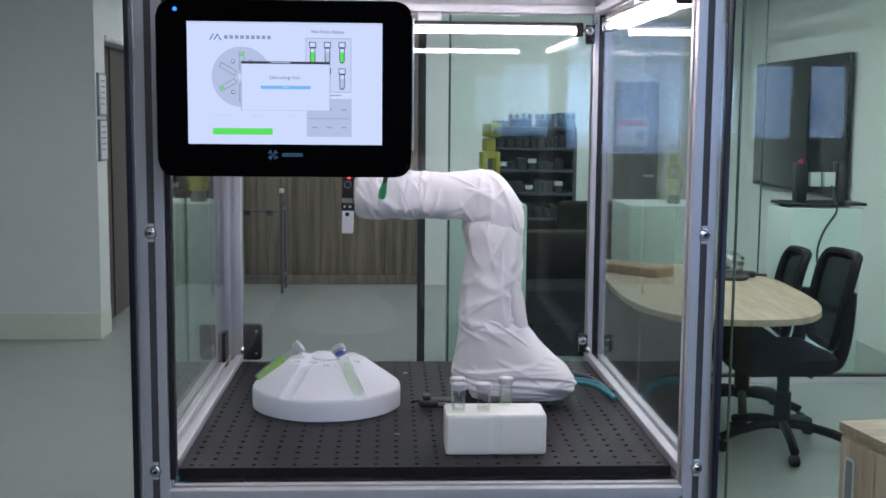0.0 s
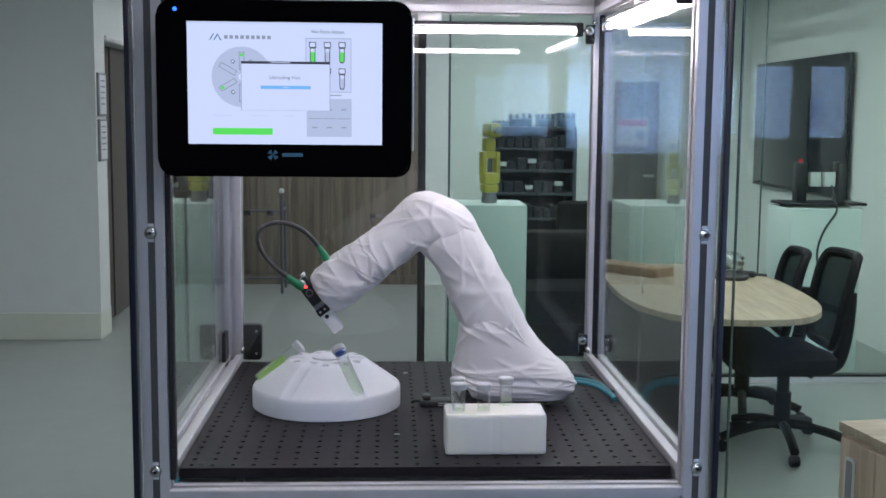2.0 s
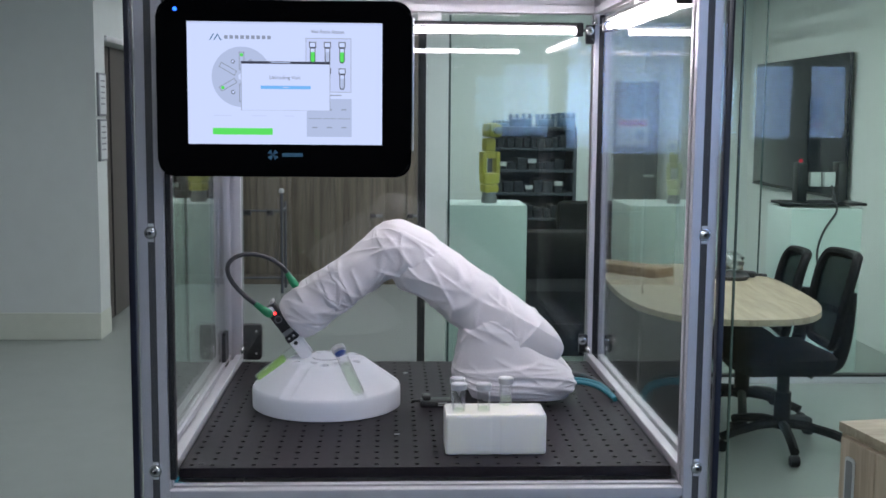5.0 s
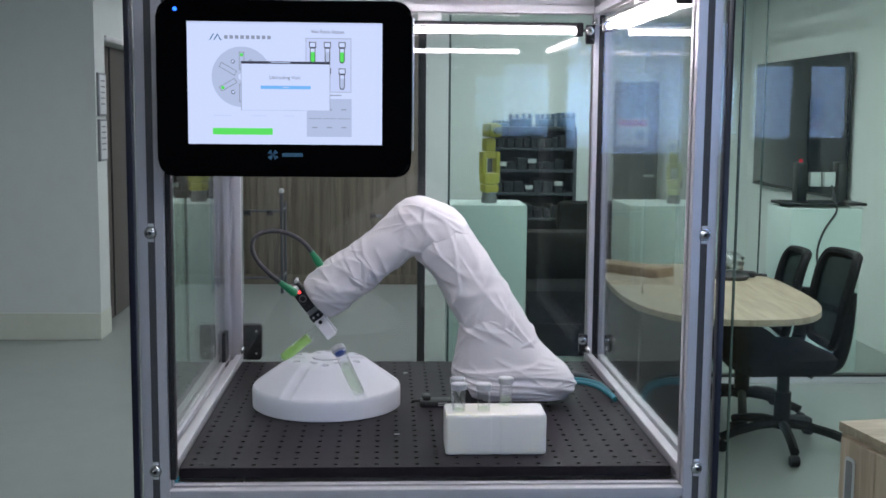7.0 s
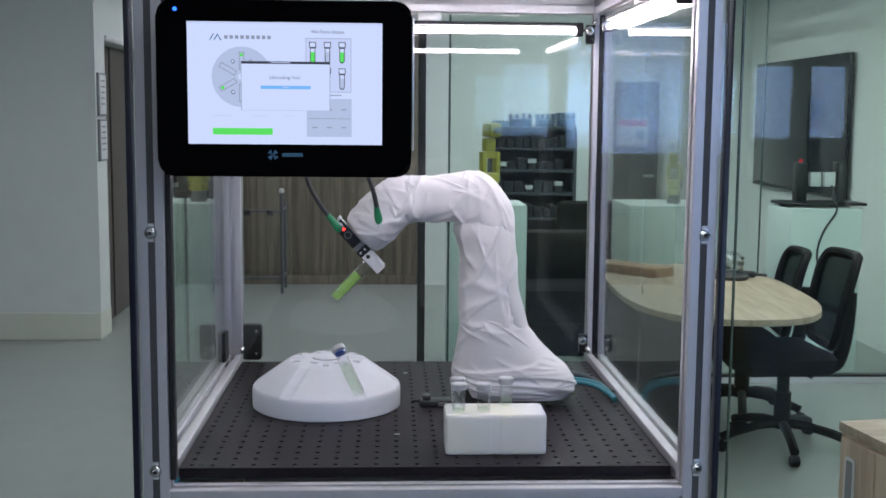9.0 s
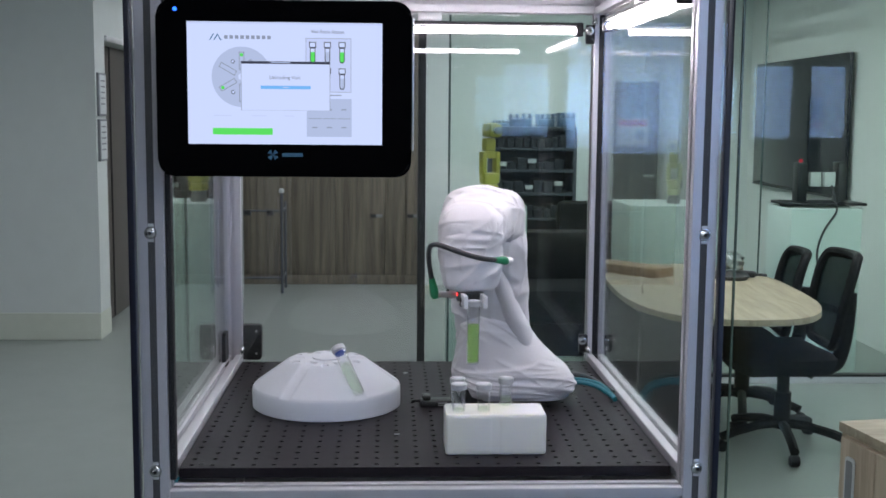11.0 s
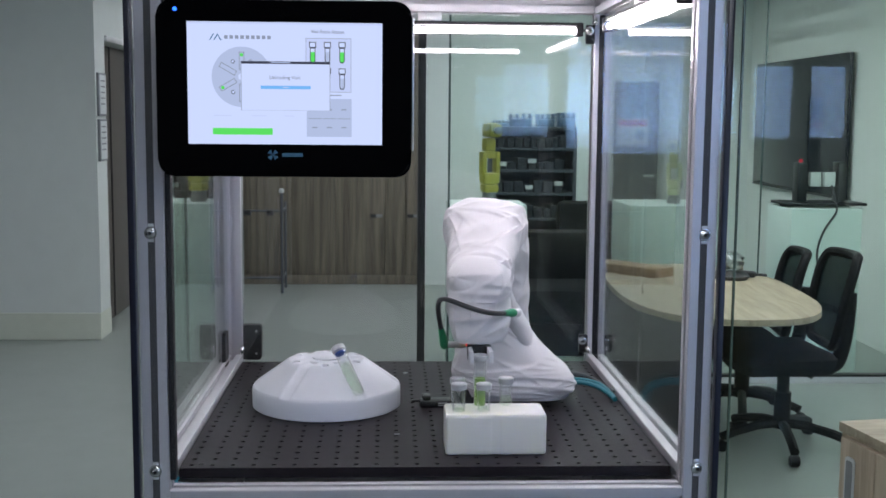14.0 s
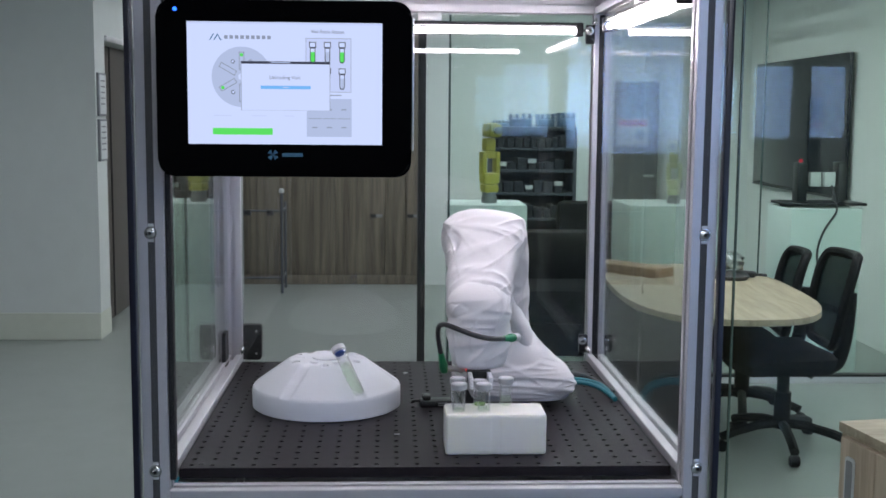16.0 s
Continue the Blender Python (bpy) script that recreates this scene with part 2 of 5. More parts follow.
def tube(points, r, seg=10, bm=None):
    """A round tube along points, with capped ends."""
    bm = bm or bmesh.new()
    pts = [Vector(p) for p in points]
    rings, side = [], None
    for i, p in enumerate(pts):
        d = (pts[min(i + 1, len(pts) - 1)] - pts[max(i - 1, 0)]).normalized()
        if side is None:
            side = d.orthogonal().normalized()
        side = (side - d * side.dot(d)).normalized()
        up = d.cross(side)
        rings.append([bm.verts.new(p + r * (math.cos(2 * math.pi * k / seg) * side + math.sin(2 * math.pi * k / seg) * up)) for k in range(seg)])
    for a, b in zip(rings, rings[1:]):
        for k in range(seg):
            bm.faces.new((a[k], a[(k + 1) % seg], b[(k + 1) % seg], b[k]))
    bm.faces.new(rings[0])
    bm.faces.new(rings[-1])
    return bm


def spline(ctrl, n=24):
    """Catmull-Rom through control points."""
    c = [Vector(p) for p in ctrl]
    c = [2 * c[0] - c[1]] + c + [2 * c[-1] - c[-2]]
    out = []
    for i in range(1, len(c) - 2):
        for k in range(n):
            t = k / n
            a, b, d, e = c[i - 1], c[i], c[i + 1], c[i + 2]
            out.append(0.5 * ((2 * b) + (d - a) * t + (2 * a - 5 * b + 4 * d - e) * t * t + (3 * b - a - 3 * d + e) * t ** 3))
    out.append(c[-2])
    return out


def prism(outline, h, bm=None, m=None):
    """Extrude a closed outline of (x, y) from z = 0 to h."""
    bm = bm or bmesh.new()
    M = m or Matrix()
    lo = [bm.verts.new(M @ Vector((x, y, 0))) for x, y in outline]
    hi = [bm.verts.new(M @ Vector((x, y, h))) for x, y in outline]
    n = len(outline)
    for k in range(n):
        bm.faces.new((lo[k], lo[(k + 1) % n], hi[(k + 1) % n], hi[k]))
    bm.faces.new(lo)
    bm.faces.new(hi)
    return bm


def rounded(w, h, r, n=6):
    """Outline of a rounded rectangle about the origin."""
    out = []
    for cx, cy, a0 in ((w / 2 - r, h / 2 - r, 0), (-w / 2 + r, h / 2 - r, 90), (-w / 2 + r, -h / 2 + r, 180), (w / 2 - r, -h / 2 + r, 270)):
        for k in range(n + 1):
            a = radians(a0 + 90 * k / n)
            out.append((cx + r * math.cos(a), cy + r * math.sin(a)))
    return out


FACE_FRONT = pose(0, 0, 0, 90, 0, 0)    # x right, y up, extrusion towards -y of the world


def letters(name, text, size, material, parent, m, align="CENTER", depth=0.0004, label=""):
    cu = bpy.data.curves.new(name, "FONT")
    cu.body, cu.size, cu.align_x, cu.extrude = text, size, align, depth
    tmp = bpy.data.objects.new(name, cu)
    scene.collection.objects.link(tmp)
    me = bpy.data.meshes.new_from_object(tmp.evaluated_get(bpy.context.evaluated_depsgraph_get()))
    bpy.data.objects.remove(tmp)
    me.materials.clear()
    me.materials.append(material)
    ob = new(name, me)
    if parent is not None:
        ob.parent = parent
    ob.matrix_basis = m
    if label:
        tagged(ob, label)
    return ob


def slot_profile(w=0.03, s=0.0082, d=0.009):
    """Section of a slotted aluminium extrusion."""
    q = [(w / 2, -w / 2 + 0.001), (w / 2, -s / 2), (w / 2 - 0.002, -s / 2), (w / 2 - 0.002, -s), (w / 2 - d, -s * 0.6),
         (w / 2 - d, s * 0.6), (w / 2 - 0.002, s), (w / 2 - 0.002, s / 2), (w / 2, s / 2), (w / 2, w / 2 - 0.001)]
    out = []
    for k in range(4):
        c, sn = round(math.cos(k * math.pi / 2)), round(math.sin(k * math.pi / 2))
        out += [(c * x - sn * y, sn * x + c * y) for x, y in q]
    return out


def bar_between(a, b, bm=None, w=0.03):
    """An extrusion from a to b."""
    a, b = Vector(a), Vector(b)
    d = b - a
    M = Matrix.Translation(a) @ d.to_track_quat("Z", "Y").to_matrix().to_4x4()
    return prism(slot_profile(w), d.length, bm, M)


# ---- the room ----
def structure(name, bm, material, label, category, smooth=False):
    ob = flush(name, bm, material, smooth=smooth)
    return tagged(ob, label, category, "", "structure")


structure("floor", box(-6, 9, -6, 13, FZ - 0.1, FZ, 0), FLOORM, "polished pale grey floor of the showroom", "floor")
structure("ceiling", box(-6, 9, -6, 13, CZ, CZ + 0.1, 0), CEIL, "white ceiling with light panels", "ceiling")
structure("wall_north", box(-6, 9, 12.6, 12.75, FZ, CZ, 0), WALL, "white painted far wall", "wall")
structure("wall_west", box(-6.15, -6, -6, 13, FZ, CZ, 0), WALL, "white painted side wall", "wall")
structure("wall_east", box(3.35, 3.5, 3.1, 12.6, FZ, CZ, 0), WALL, "white painted wall with a screen", "wall")
structure("wall_east_near", box(9, 9.15, -6, 13, FZ, CZ, 0), WALL, "white painted side wall", "wall")
bm = box(-6, 1.3, -6.15, -6, FZ, CZ, 0)
box(5.6, 9, -6.15, -6, FZ, CZ, 0, bm)
box(1.3, 5.6, -6.15, -6, 1.06, CZ, 0, bm)
box(1.3, 5.6, -6.15, -6, FZ, 0.18, 0, bm)
structure("wall_south", bm, GREYW, "dim grey painted wall behind the viewer with windows", "wall")
win = structure("window_1", box(1.3, 5.6, -6.5, -6.45, 0.18, 1.06, 0), SKYM, "blue daylight outside tall windows", "window")
for x in (1.95, 2.6, 3.55, 4.2, 4.9):
    part("window_frame", box(x - 0.11, x + 0.11, -6.1, -6.02, 0.18, 1.06, 0.004), WALL, win)
# column and wall with a lift door
bm = box(-6, -2.075, 6.69, 6.97, FZ, CZ, 0)
box(-2.3, -2.075, 8.3, 12.6, FZ, CZ, 0, bm)
box(-2.3, -2.075, 6.97, 8.3, 0.93, CZ, 0, bm)
structure("wall_column", bm, COLM, "pale grey painted column beside a lift", "wall")
structure("baseboard", box(-6, -2.072, 6.675, 6.98, FZ, FZ + 0.19, 0.004), BASEB, "painted baseboard round the column", "baseboard")
door = structure("door_1", box(-2.26, -2.2, 6.975, 8.3, FZ, 0.925, 0.002), LIFT, "dark brown lift door in a recess", "door")
part("door_gap", box(-2.2, -2.197, 7.60, 7.64, FZ + 0.01, 0.92, 0), HOLE, door, "dark strip as the shaded gap between the door leaves")
part("door_frame", box(-2.074, -2.055, 6.97, 8.3, 0.93, 0.97, 0.003), STEEL, door)
for z0, z1, lab in ((0.40, 0.70, "framed notice, grey photo print"), (0.085, 0.379, "framed notice with lines of print")):
    s = thing("wall_sign", pose(-2.068, 6.82, (z0 + z1) / 2), lab, "sign", "notices on the column")
    part("frame", box(-0.006, 0.012, -0.10, 0.10, -(z1 - z0) / 2, (z1 - z0) / 2, 0.003), SIGNG, s)
    part("sheet", box(0.012, 0.015, -0.085, 0.085, -(z1 - z0) / 2 + 0.015, (z1 - z0) / 2 - 0.015, 0.001), SIGNW, s)
    for k in range(5):
        part("print_line", box(0.015, 0.0153, -0.07, 0.05, 0.09 - k * 0.04, 0.10 - k * 0.04, 0), SIGNG, s)

# ceiling light panels, all out of view, placed to light the room
def ceiling_light(x, y, w, l):
    c = thing("ceiling_light", pose(x, y, CZ), "flush white glowing ceiling panel, unseen, placed to light the room", "ceiling light", "ceiling lights")
    part("frame", box(-w / 2 - 0.03, w / 2 + 0.03, -l / 2 - 0.03, l / 2 + 0.03, -0.02, -0.002, 0.003), CEIL, c)
    part("diffuser", box(-w / 2, w / 2, -l / 2, l / 2, -0.026, -0.0205, 0), PANELM, c)


# (0.4, -1.9) and (1.75, 1.7) are added to brighten posts and sideboard
for x, y in ((-3.5, -3.5), (-3.5, 0.5), (2.7, 0.6), (-1.6, 4.0), (-0.6, 7.6), (1.6, 4.3), (0.9, 10.9), (2.4, 10.9), (-3.6, 10), (1.3, 7.6), (0.9, 6.2), (0.4, -1.9), (1.75, 1.7)):
    ceiling_light(x, y, 1.2, 0.45)
# added fill: the first for the meeting-room floor, the second for the far wall
ceiling_light(2.45, 3.55, 1.1, 0.5)
ceiling_light(1.5, 8.3, 0.5, 0.45)


# ---- grey oak cupboard wall ----
def cupboard(x0, x1, knob_side):
    c = thing("tall_cupboard", pose(x0, 9.35, FZ), "tall grey oak cupboard with plain doors", "cupboard", "wall of cupboards")
    w = x1 - x0
    part("body", box(0, w, 0.02, 0.6, 0.0, 2.35, 0.002), WOOD, c)
    part("plinth_board", box(0.001, w - 0.001, 0.004, 0.0195, 0.0, 0.088, 0.001), WOOD, c)
    d = part("door", box(0.003, w - 0.003, -0.002, 0.0195, 0.093, 2.33, 0.002), WOOD, c)
    if knob_side:
        hx = w - 0.135 if knob_side > 0 else 0.02
        h = part("handle", box(hx, hx + 0.115, -0.020, -0.0025, 0.640, 0.665, 0.003), SIGNG, d, "grey bar handle")
        part("finger_recess", box(hx - 0.004, hx + 0.052, -0.024, -0.0205, 0.636, 0.669, 0.001), BLACK, h)


xs = [-2.05, -1.72, -1.40, -0.96, -0.553, -0.086, 0.110, 0.27]
for k in range(len(xs) - 1):
    cupboard(xs[k], xs[k + 1], {4: 1, 6: -1}.get(k, 0))

# steel trolley rack before the cupboards
r = thing("steel_rack", pose(-1.0, 8.8, FZ), "slim steel display rack on the floor", "rack")
for x, y in ((0, 0), (-0.62, 0), (0, 0.35), (-0.62, 0.35)):
    part("post", cyl(0.013, 0.90 if y == 0 else 0.8, pose(x, y, 0), 12), DULL, r)
for z in (0.14, 0.74):
    part("rail", tube([(-0.62, 0, z), (0.02, 0, z)], 0.010), DULL, r)
    part("rail", tube([(0, 0, z), (0, 0.35, z)], 0.010), DULL, r)
part("knob", lathe([(0, -0.02), (0.018, -0.015), (0.024, 0), (0.018, 0.019), (0, 0.025)], 14, m=pose(0, 0, 0.918)), SIGNW, r, "white ball knob")
for x in (-0.5, -0.3, -0.1):
    part("clamp", box(x - 0.03, x + 0.03, -0.03, 0.02, 0.70, 0.75, 0.004), BLACK, r)


# ---- glass meeting room ----
def glass_wall(name, x0, x1, y0, y1, z0=FZ, z1=CZ, label=""):
    g = structure(name, box(x0, x1, y0, y1, z0 + 0.04, z1, 0), GLASSW, label or "frameless greenish glass partition", "glass wall")
    return g


gA = glass_wall("glass_wall_1", 0.19, 1.328, 3.10, 3.11)
gB = glass_wall("glass_wall_2", 1.336, 4.6, 3.10, 3.11)
gC = glass_wall("glass_wall_3", 0.17, 2.16, 5.33, 5.34)
gD = glass_wall("glass_wall_4", 2.168, 3.34, 5.33, 5.34)
part("glass_edge", box(1.328, 1.335, 3.097, 3.113, FZ + 0.04, CZ, 0), GEDGE, gA)
part("glass_edge", box(0.182, 0.19, 3.097, 3.113, FZ + 0.04, CZ, 0), GEDGE, gA)
part("glass_edge", box(2.161, 2.167, 5.327, 5.343, FZ + 0.04, CZ, 0), GEDGE, gC)
part("corner_post", box(0.12, 0.165, 5.30, 5.37, FZ, CZ, 0.002), BLACK, gC, "black corner post")
part("floor_rail", box(0.17, 3.34, 5.31, 5.36, FZ, FZ + 0.04, 0.002), ALU, gD)
part("seal", box(0.17, 3.34, 5.306, 5.364, FZ + 0.0405, FZ + 0.054, 0.001), BLACK, gD)
part("floor_rail", box(0.19, 4.6, 3.08, 3.13, FZ, FZ + 0.04, 0.002), ALU, gA)


# meeting table
tbl = thing("meeting_table", pose(1.53, 4.24, FZ, 0, 0, 87), "light oak meeting table with rounded ends", "table")
out = []
for k in range(64):
    a = 2 * math.pi * k / 64
    ca, sa = math.cos(a), math.sin(a)
    out.append((0.92 * math.copysign(abs(ca) ** 0.7, ca), 0.455 * math.copysign(abs(sa) ** 0.75, sa)))
bm = prism(out, 0.028, m=pose(0, 0, 0.722))
part("tabletop", bm, OAK, tbl)
# legs coloured dark and a beam added, for the darkness under the table
for x in (-0.5, 0.5):
    part("leg_panel", box(x - 0.03, x + 0.03, 0.20, 0.40, 0.0, 0.72, 0.004), UNDERDARK, tbl, "leg panel, darkened to stand in for the gloom under the table")
part("under_table_dark_beam", box(-0.47, 0.47, 0.28, 0.31, 0.60, 0.71, 0.003), UNDERDARK, tbl)


def office_chair(m, low=0.0, lab="black mesh-back swivel office chair on castors"):
    c = thing("office_chair", m, lab, "chair", "meeting chairs")
    # seat: padded, front edge rolled
    bm = bmesh.new()
    rows = []
    n = 12
    for i in range(n + 1):
        v = -1 + 2 * i / n
        row = []
        for j in range(n + 1):
            u = -1 + 2 * j / n
            k = max(abs(u), abs(v))
            s = (1 - 0.13 * (u * u * v * v))
            x, y = 0.245 * u * s, 0.24 * v * s - 0.04
            z = 0.515 - low - 0.045 * k ** 6 - 0.03 * max(0, -v) ** 3 + 0.008 * abs(u)
            row.append(bm.verts.new((x, y, z)))
        rows.append(row)
    for i in range(n):
        for j in range(n):
            bm.faces.new((rows[i][j], rows[i][j + 1], rows[i + 1][j + 1], rows[i + 1][j]))
    ret = bmesh.ops.extrude_face_region(bm, geom=bm.faces[:])
    for v in ret["geom"]:
        if isinstance(v, bmesh.types.BMVert):
            v.co.z = 0.405 - low + 0.25 * (v.co.z - 0.47 + low)
            v.co.x *= 0.93
            v.co.y = 0.93 * (v.co.y + 0.04) - 0.04
    part("seat", bm, CHAIRM, c)
    # backrest frame and mesh, leaning back
    B = pose(0, 0.185, 0.535 - low, -13, 0, 0) @ Matrix.Diagonal((0.74, 0.9, 0.88, 1))
    outl = [(-0.17, 0.0), (-0.225, 0.16), (-0.235, 0.36), (-0.21, 0.46), (-0.15, 0.485), (0, 0.49), (0.15, 0.485), (0.21, 0.46), (0.235, 0.36), (0.225, 0.16), (0.17, 0.0), (0, -0.02)]
    loop = [B @ Vector((x, 0.05 * (x / 0.23) ** 2 * -1 + 0.03, z)) for x, z in outl]
    ring = spline(loop + [loop[0]], 4)
    part("back_frame", tube(ring, 0.024, 8), CHAIRP, c)
    bm = bmesh.new()
    cen = bm.verts.new(B @ Vector((0, 0.03, 0.25)))
    vs = [bm.verts.new(p) for p in ring[:-1]]
    for a, b in zip(vs, vs[1:] + vs[:1]):
        bm.faces.new((cen, a, b))
    part("back_mesh", bm, MESHB, c, "see-through black mesh")
    part("lumbar_bar", tube([B @ Vector((x, 0.05 - 0.05 * (x / 0.23) ** 2, 0.17)) for x in (-0.22, -0.1, 0, 0.1, 0.22)], 0.02, 8), CHAIRP, c)
    part("spine", tube(spline([(0, 0.05, 0.40 - low), (0, 0.24, 0.40 - low), (0, 0.29, 0.48 - low), (0, 0.31, 0.62 - low), (0, 0.315, 0.76 - low)], 6), 0.036, 10), CHAIRP, c)
    part("mechanism", box(-0.09, 0.09, -0.12, 0.12, 0.385 - low, 0.43 - low, 0.012), CHAIRP, c)
    part("lever", tube([(0.08, 0.02, 0.41 - low), (0.22, 0.04, 0.40 - low)], 0.009, 8), CHAIRP, c)
    part("gas_column", lathe([(0, 0.10), (0.040, 0.10), (0.040, 0.28), (0.030, 0.28), (0.030, 0.40 - low), (0, 0.40 - low)], 18), CHAIRP, c)
    for k in range(5):
        a = radians(72 * k - 12)
        R = Matrix.Rotation(a, 4, "Z")
        L = part("star_leg", tube([R @ Vector(p) for p in ((0.0, 0, 0.125), (0.12, 0, 0.12), (0.24, 0, 0.095), (0.315, 0, 0.07))], 0.023, 8), CHAIRP, c)
        part("castor", cyl(0.028, 0.046, R @ pose(0.315, 0.023, 0.0281, 90), 16, bevel=0.006), CHAIRP, L)
    return c


office_chair(pose(1.865, 3.98, FZ, 0, 0, -86))
office_chair(pose(1.86, 4.60, FZ, 0, 0, -94), 0.06, "black mesh-back swivel chair lowered behind the table")

# things on the table
wb = thing("wood_block", pose(1.275, 4.76, FZ + 0.75, 0, 0, -50), "raw wooden board lying on the table", "board")
part("board", box(-0.22, 0.22, -0.08, 0.08, 0.0, 0.05, 0.004), BLOCKW, wb)
cp = thing("conference_phone", pose(1.76, 4.55, FZ + 0.75), "dark gadget with crumpled clear wrap on the table", "gadget")
part("base", lathe([(0, 0), (0.09, 0), (0.10, 0.02), (0.07, 0.045), (0, 0.05)], 20), BLACK, cp)
bm = bmesh.new()
bmesh.ops.create_icosphere(bm, subdivisions=3, radius=0.07, matrix=pose(0, 0, 0.085))
for v in bm.verts:
    v.co += 0.035 * noise.noise_vector(v.co * 28)
    v.co.z = max(0.05, 0.05 + 0.75 * (v.co.z - 0.03))
part("wrap", bm, WRAP, cp, "crumpled clear wrap", smooth=False)
mk = thing("marker_pen", pose(1.845, 4.62, FZ + 0.75 + 0.018, 0, 90, -30), "short black cylinder lying on the table", "marker")
part("barrel", cyl(0.018, 0.07, None, 14, bevel=0.003), BLACK, mk)
part("tail", cyl(0.008, 0.06, pose(0, 0, 0.07), 10), BLACK, mk)


# ---- showroom behind the glass ----
def plinth(x0, x1, y, h):
    p = thing("display_plinth", pose((x0 + x1) / 2, y, FZ), "tall white display plinth", "plinth", "display plinths")
    w = x1 - x0
    part("column", box(-w / 2, w / 2, 0, w, 0.0, h, 0.003), PLINTH, p)
    return p


plinth(0.325, 0.80, 5.60, 1.05)
plinth(1.44, 2.0, 5.62, 1.05)
plinth(2.46, 2.91, 5.62, 1.036)


def small_robot(x, y, h, material, lab, turn):
    g = thing("small_robot_arm", pose(x, y, FZ + 1.05, 0, 0, turn), lab, "robot", "robots on plinths")
    s = h / 0.49
    part("base", lathe([(0, 0), (0.05 * s, 0), (0.05 * s, 0.03 * s), (0.043 * s, 0.04 * s), (0.043 * s, 0.065 * s), (0, 0.065 * s)], 20), SIGNG, g)
    part("turret", box(-0.047 * s, 0.047 * s, -0.05 * s, 0.05 * s, 0.0655 * s, 0.115 * s, 0.012 * s), material, g)
    part("shoulder", box(-0.052 * s, 0.052 * s, -0.055 * s, 0.055 * s, 0.1155 * s, 0.185 * s, 0.016 * s), material, g)
    for sx in (-1, 1):
        part("upper_arm", box(sx * 0.044 * s - 0.014 * s, sx * 0.044 * s + 0.014 * s, -0.04 * s, 0.04 * s, 0.17 * s, 0.315 * s, 0.008 * s), material, g)
    part("crosspiece", box(-0.031 * s, 0.031 * s, -0.035 * s, 0.035 * s, 0.275 * s, 0.318 * s, 0.006 * s), material, g)
    part("elbow", box(-0.04 * s, 0.026 * s, -0.045 * s, 0.045 * s, 0.318 * s, 0.40 * s, 0.014 * s), material, g)
    part("forearm", box(-0.044 * s, 0.034 * s, -0.13 * s, 0.035 * s, 0.405 * s, 0.49 * s, 0.018 * s), material, g)
    part("wrist", cyl(0.022 * s, 0.04 * s, pose(-0.004 * s, -0.13 * s, 0.447 * s, 90), 14, bevel=0.004), SIGNG, g)
    part("side_cap", cyl(0.03 * s, 0.012 * s, pose(0.052 * s, 0, 0.15 * s, 0, 90, 0), 16, bevel=0.003), SIGNG, g)


small_robot(0.585, 5.83, 0.50, YELLOW, "yellow compact industrial robot arm on a plinth", 15)
small_robot(1.77, 5.85, 0.40, PALEY, "cream compact industrial robot arm on a plinth", -20)

# black shelf with bins
sh = thing("storage_shelf", pose(0.755, 7.5, FZ), "tall charcoal shelf full of black bins", "shelf")
W, H = 0.66, 1.515
for x in (0, W - 0.025):
    part("side_panel", box(x, x + 0.025, 0, 0.45, 0, H, 0.002), SHELFM, sh)
part("back_panel", box(0.025, W - 0.025, 0.43, 0.445, 0, H, 0), SHELFM, sh)
levels = (0.05, 0.30, 0.55, 0.78, 0.98, 1.16, 1.33, H - 0.025)
for z in levels:
    part("shelf_board", box(0.025, W - 0.025, 0.0, 0.43, z, z + 0.022, 0.001), SHELFM, sh)
rng = random.Random(4)
for z in levels[:-1]:
    x = 0.04
    while x < W - 0.1:
        w = rng.uniform(0.035, 0.075)
        h = rng.uniform(0.05, 0.10)
        b = thing("storage_bin", pose(0.755 + x, 7.5 + rng.uniform(0.01, 0.05), FZ + z + 0.022), "black plastic storage bin on the shelf", "bin", "bins on the shelf")
        part("tub", box(0, w, 0, 0.28, 0, h, 0.006), BINM, b)
        part("lip", box(-0.002, w + 0.002, -0.006, 0.01, h - 0.03, h + 0.003, 0.002), BINM if rng.random() < 0.85 else SIGNW, b)
        x += w + 0.012
for x, w, h in ((0.02, 0.11, 0.045), (0.15, 0.16, 0.10), (0.36, 0.13, 0.10), (0.52, 0.13, 0.11)):
    b = thing("parts_tray", pose(0.755 + x, 7.55, FZ + H), "blue-grey open parts tray on top of the shelf", "tray", "trays on the shelf")
    part("tub", box(0, w, 0, 0.2, 0, h * 0.6, 0.006), BLUEBIN, b)
    for k in range(4):
        part("divider", box(w * k / 3.2, w * k / 3.2 + 0.008, 0.0, 0.2, h * 0.6, h, 0.002), BLUEBIN, b)
# dark lounge seats and desk beyond
for x, y, w, h in ((0.86, 6.35, 0.75, 0.80), (1.25, 7.1, 0.8, 0.95)):
    b = thing("dark_armchair", pose(x, y, FZ), "black upholstered chair in the dim showroom", "chair", "dark chairs")
    part("seat", box(0, w, -0.3, 0.3, 0.22, 0.46, 0.05), CHAIRM, b)
    part("backrest", box(0, w, 0.2, 0.34, 0.40, h, 0.05), CHAIRM, b)
    part("foot_frame", box(0.05, w - 0.05, -0.25, 0.25, 0.0, 0.22, 0.01), CHAIRP, b)

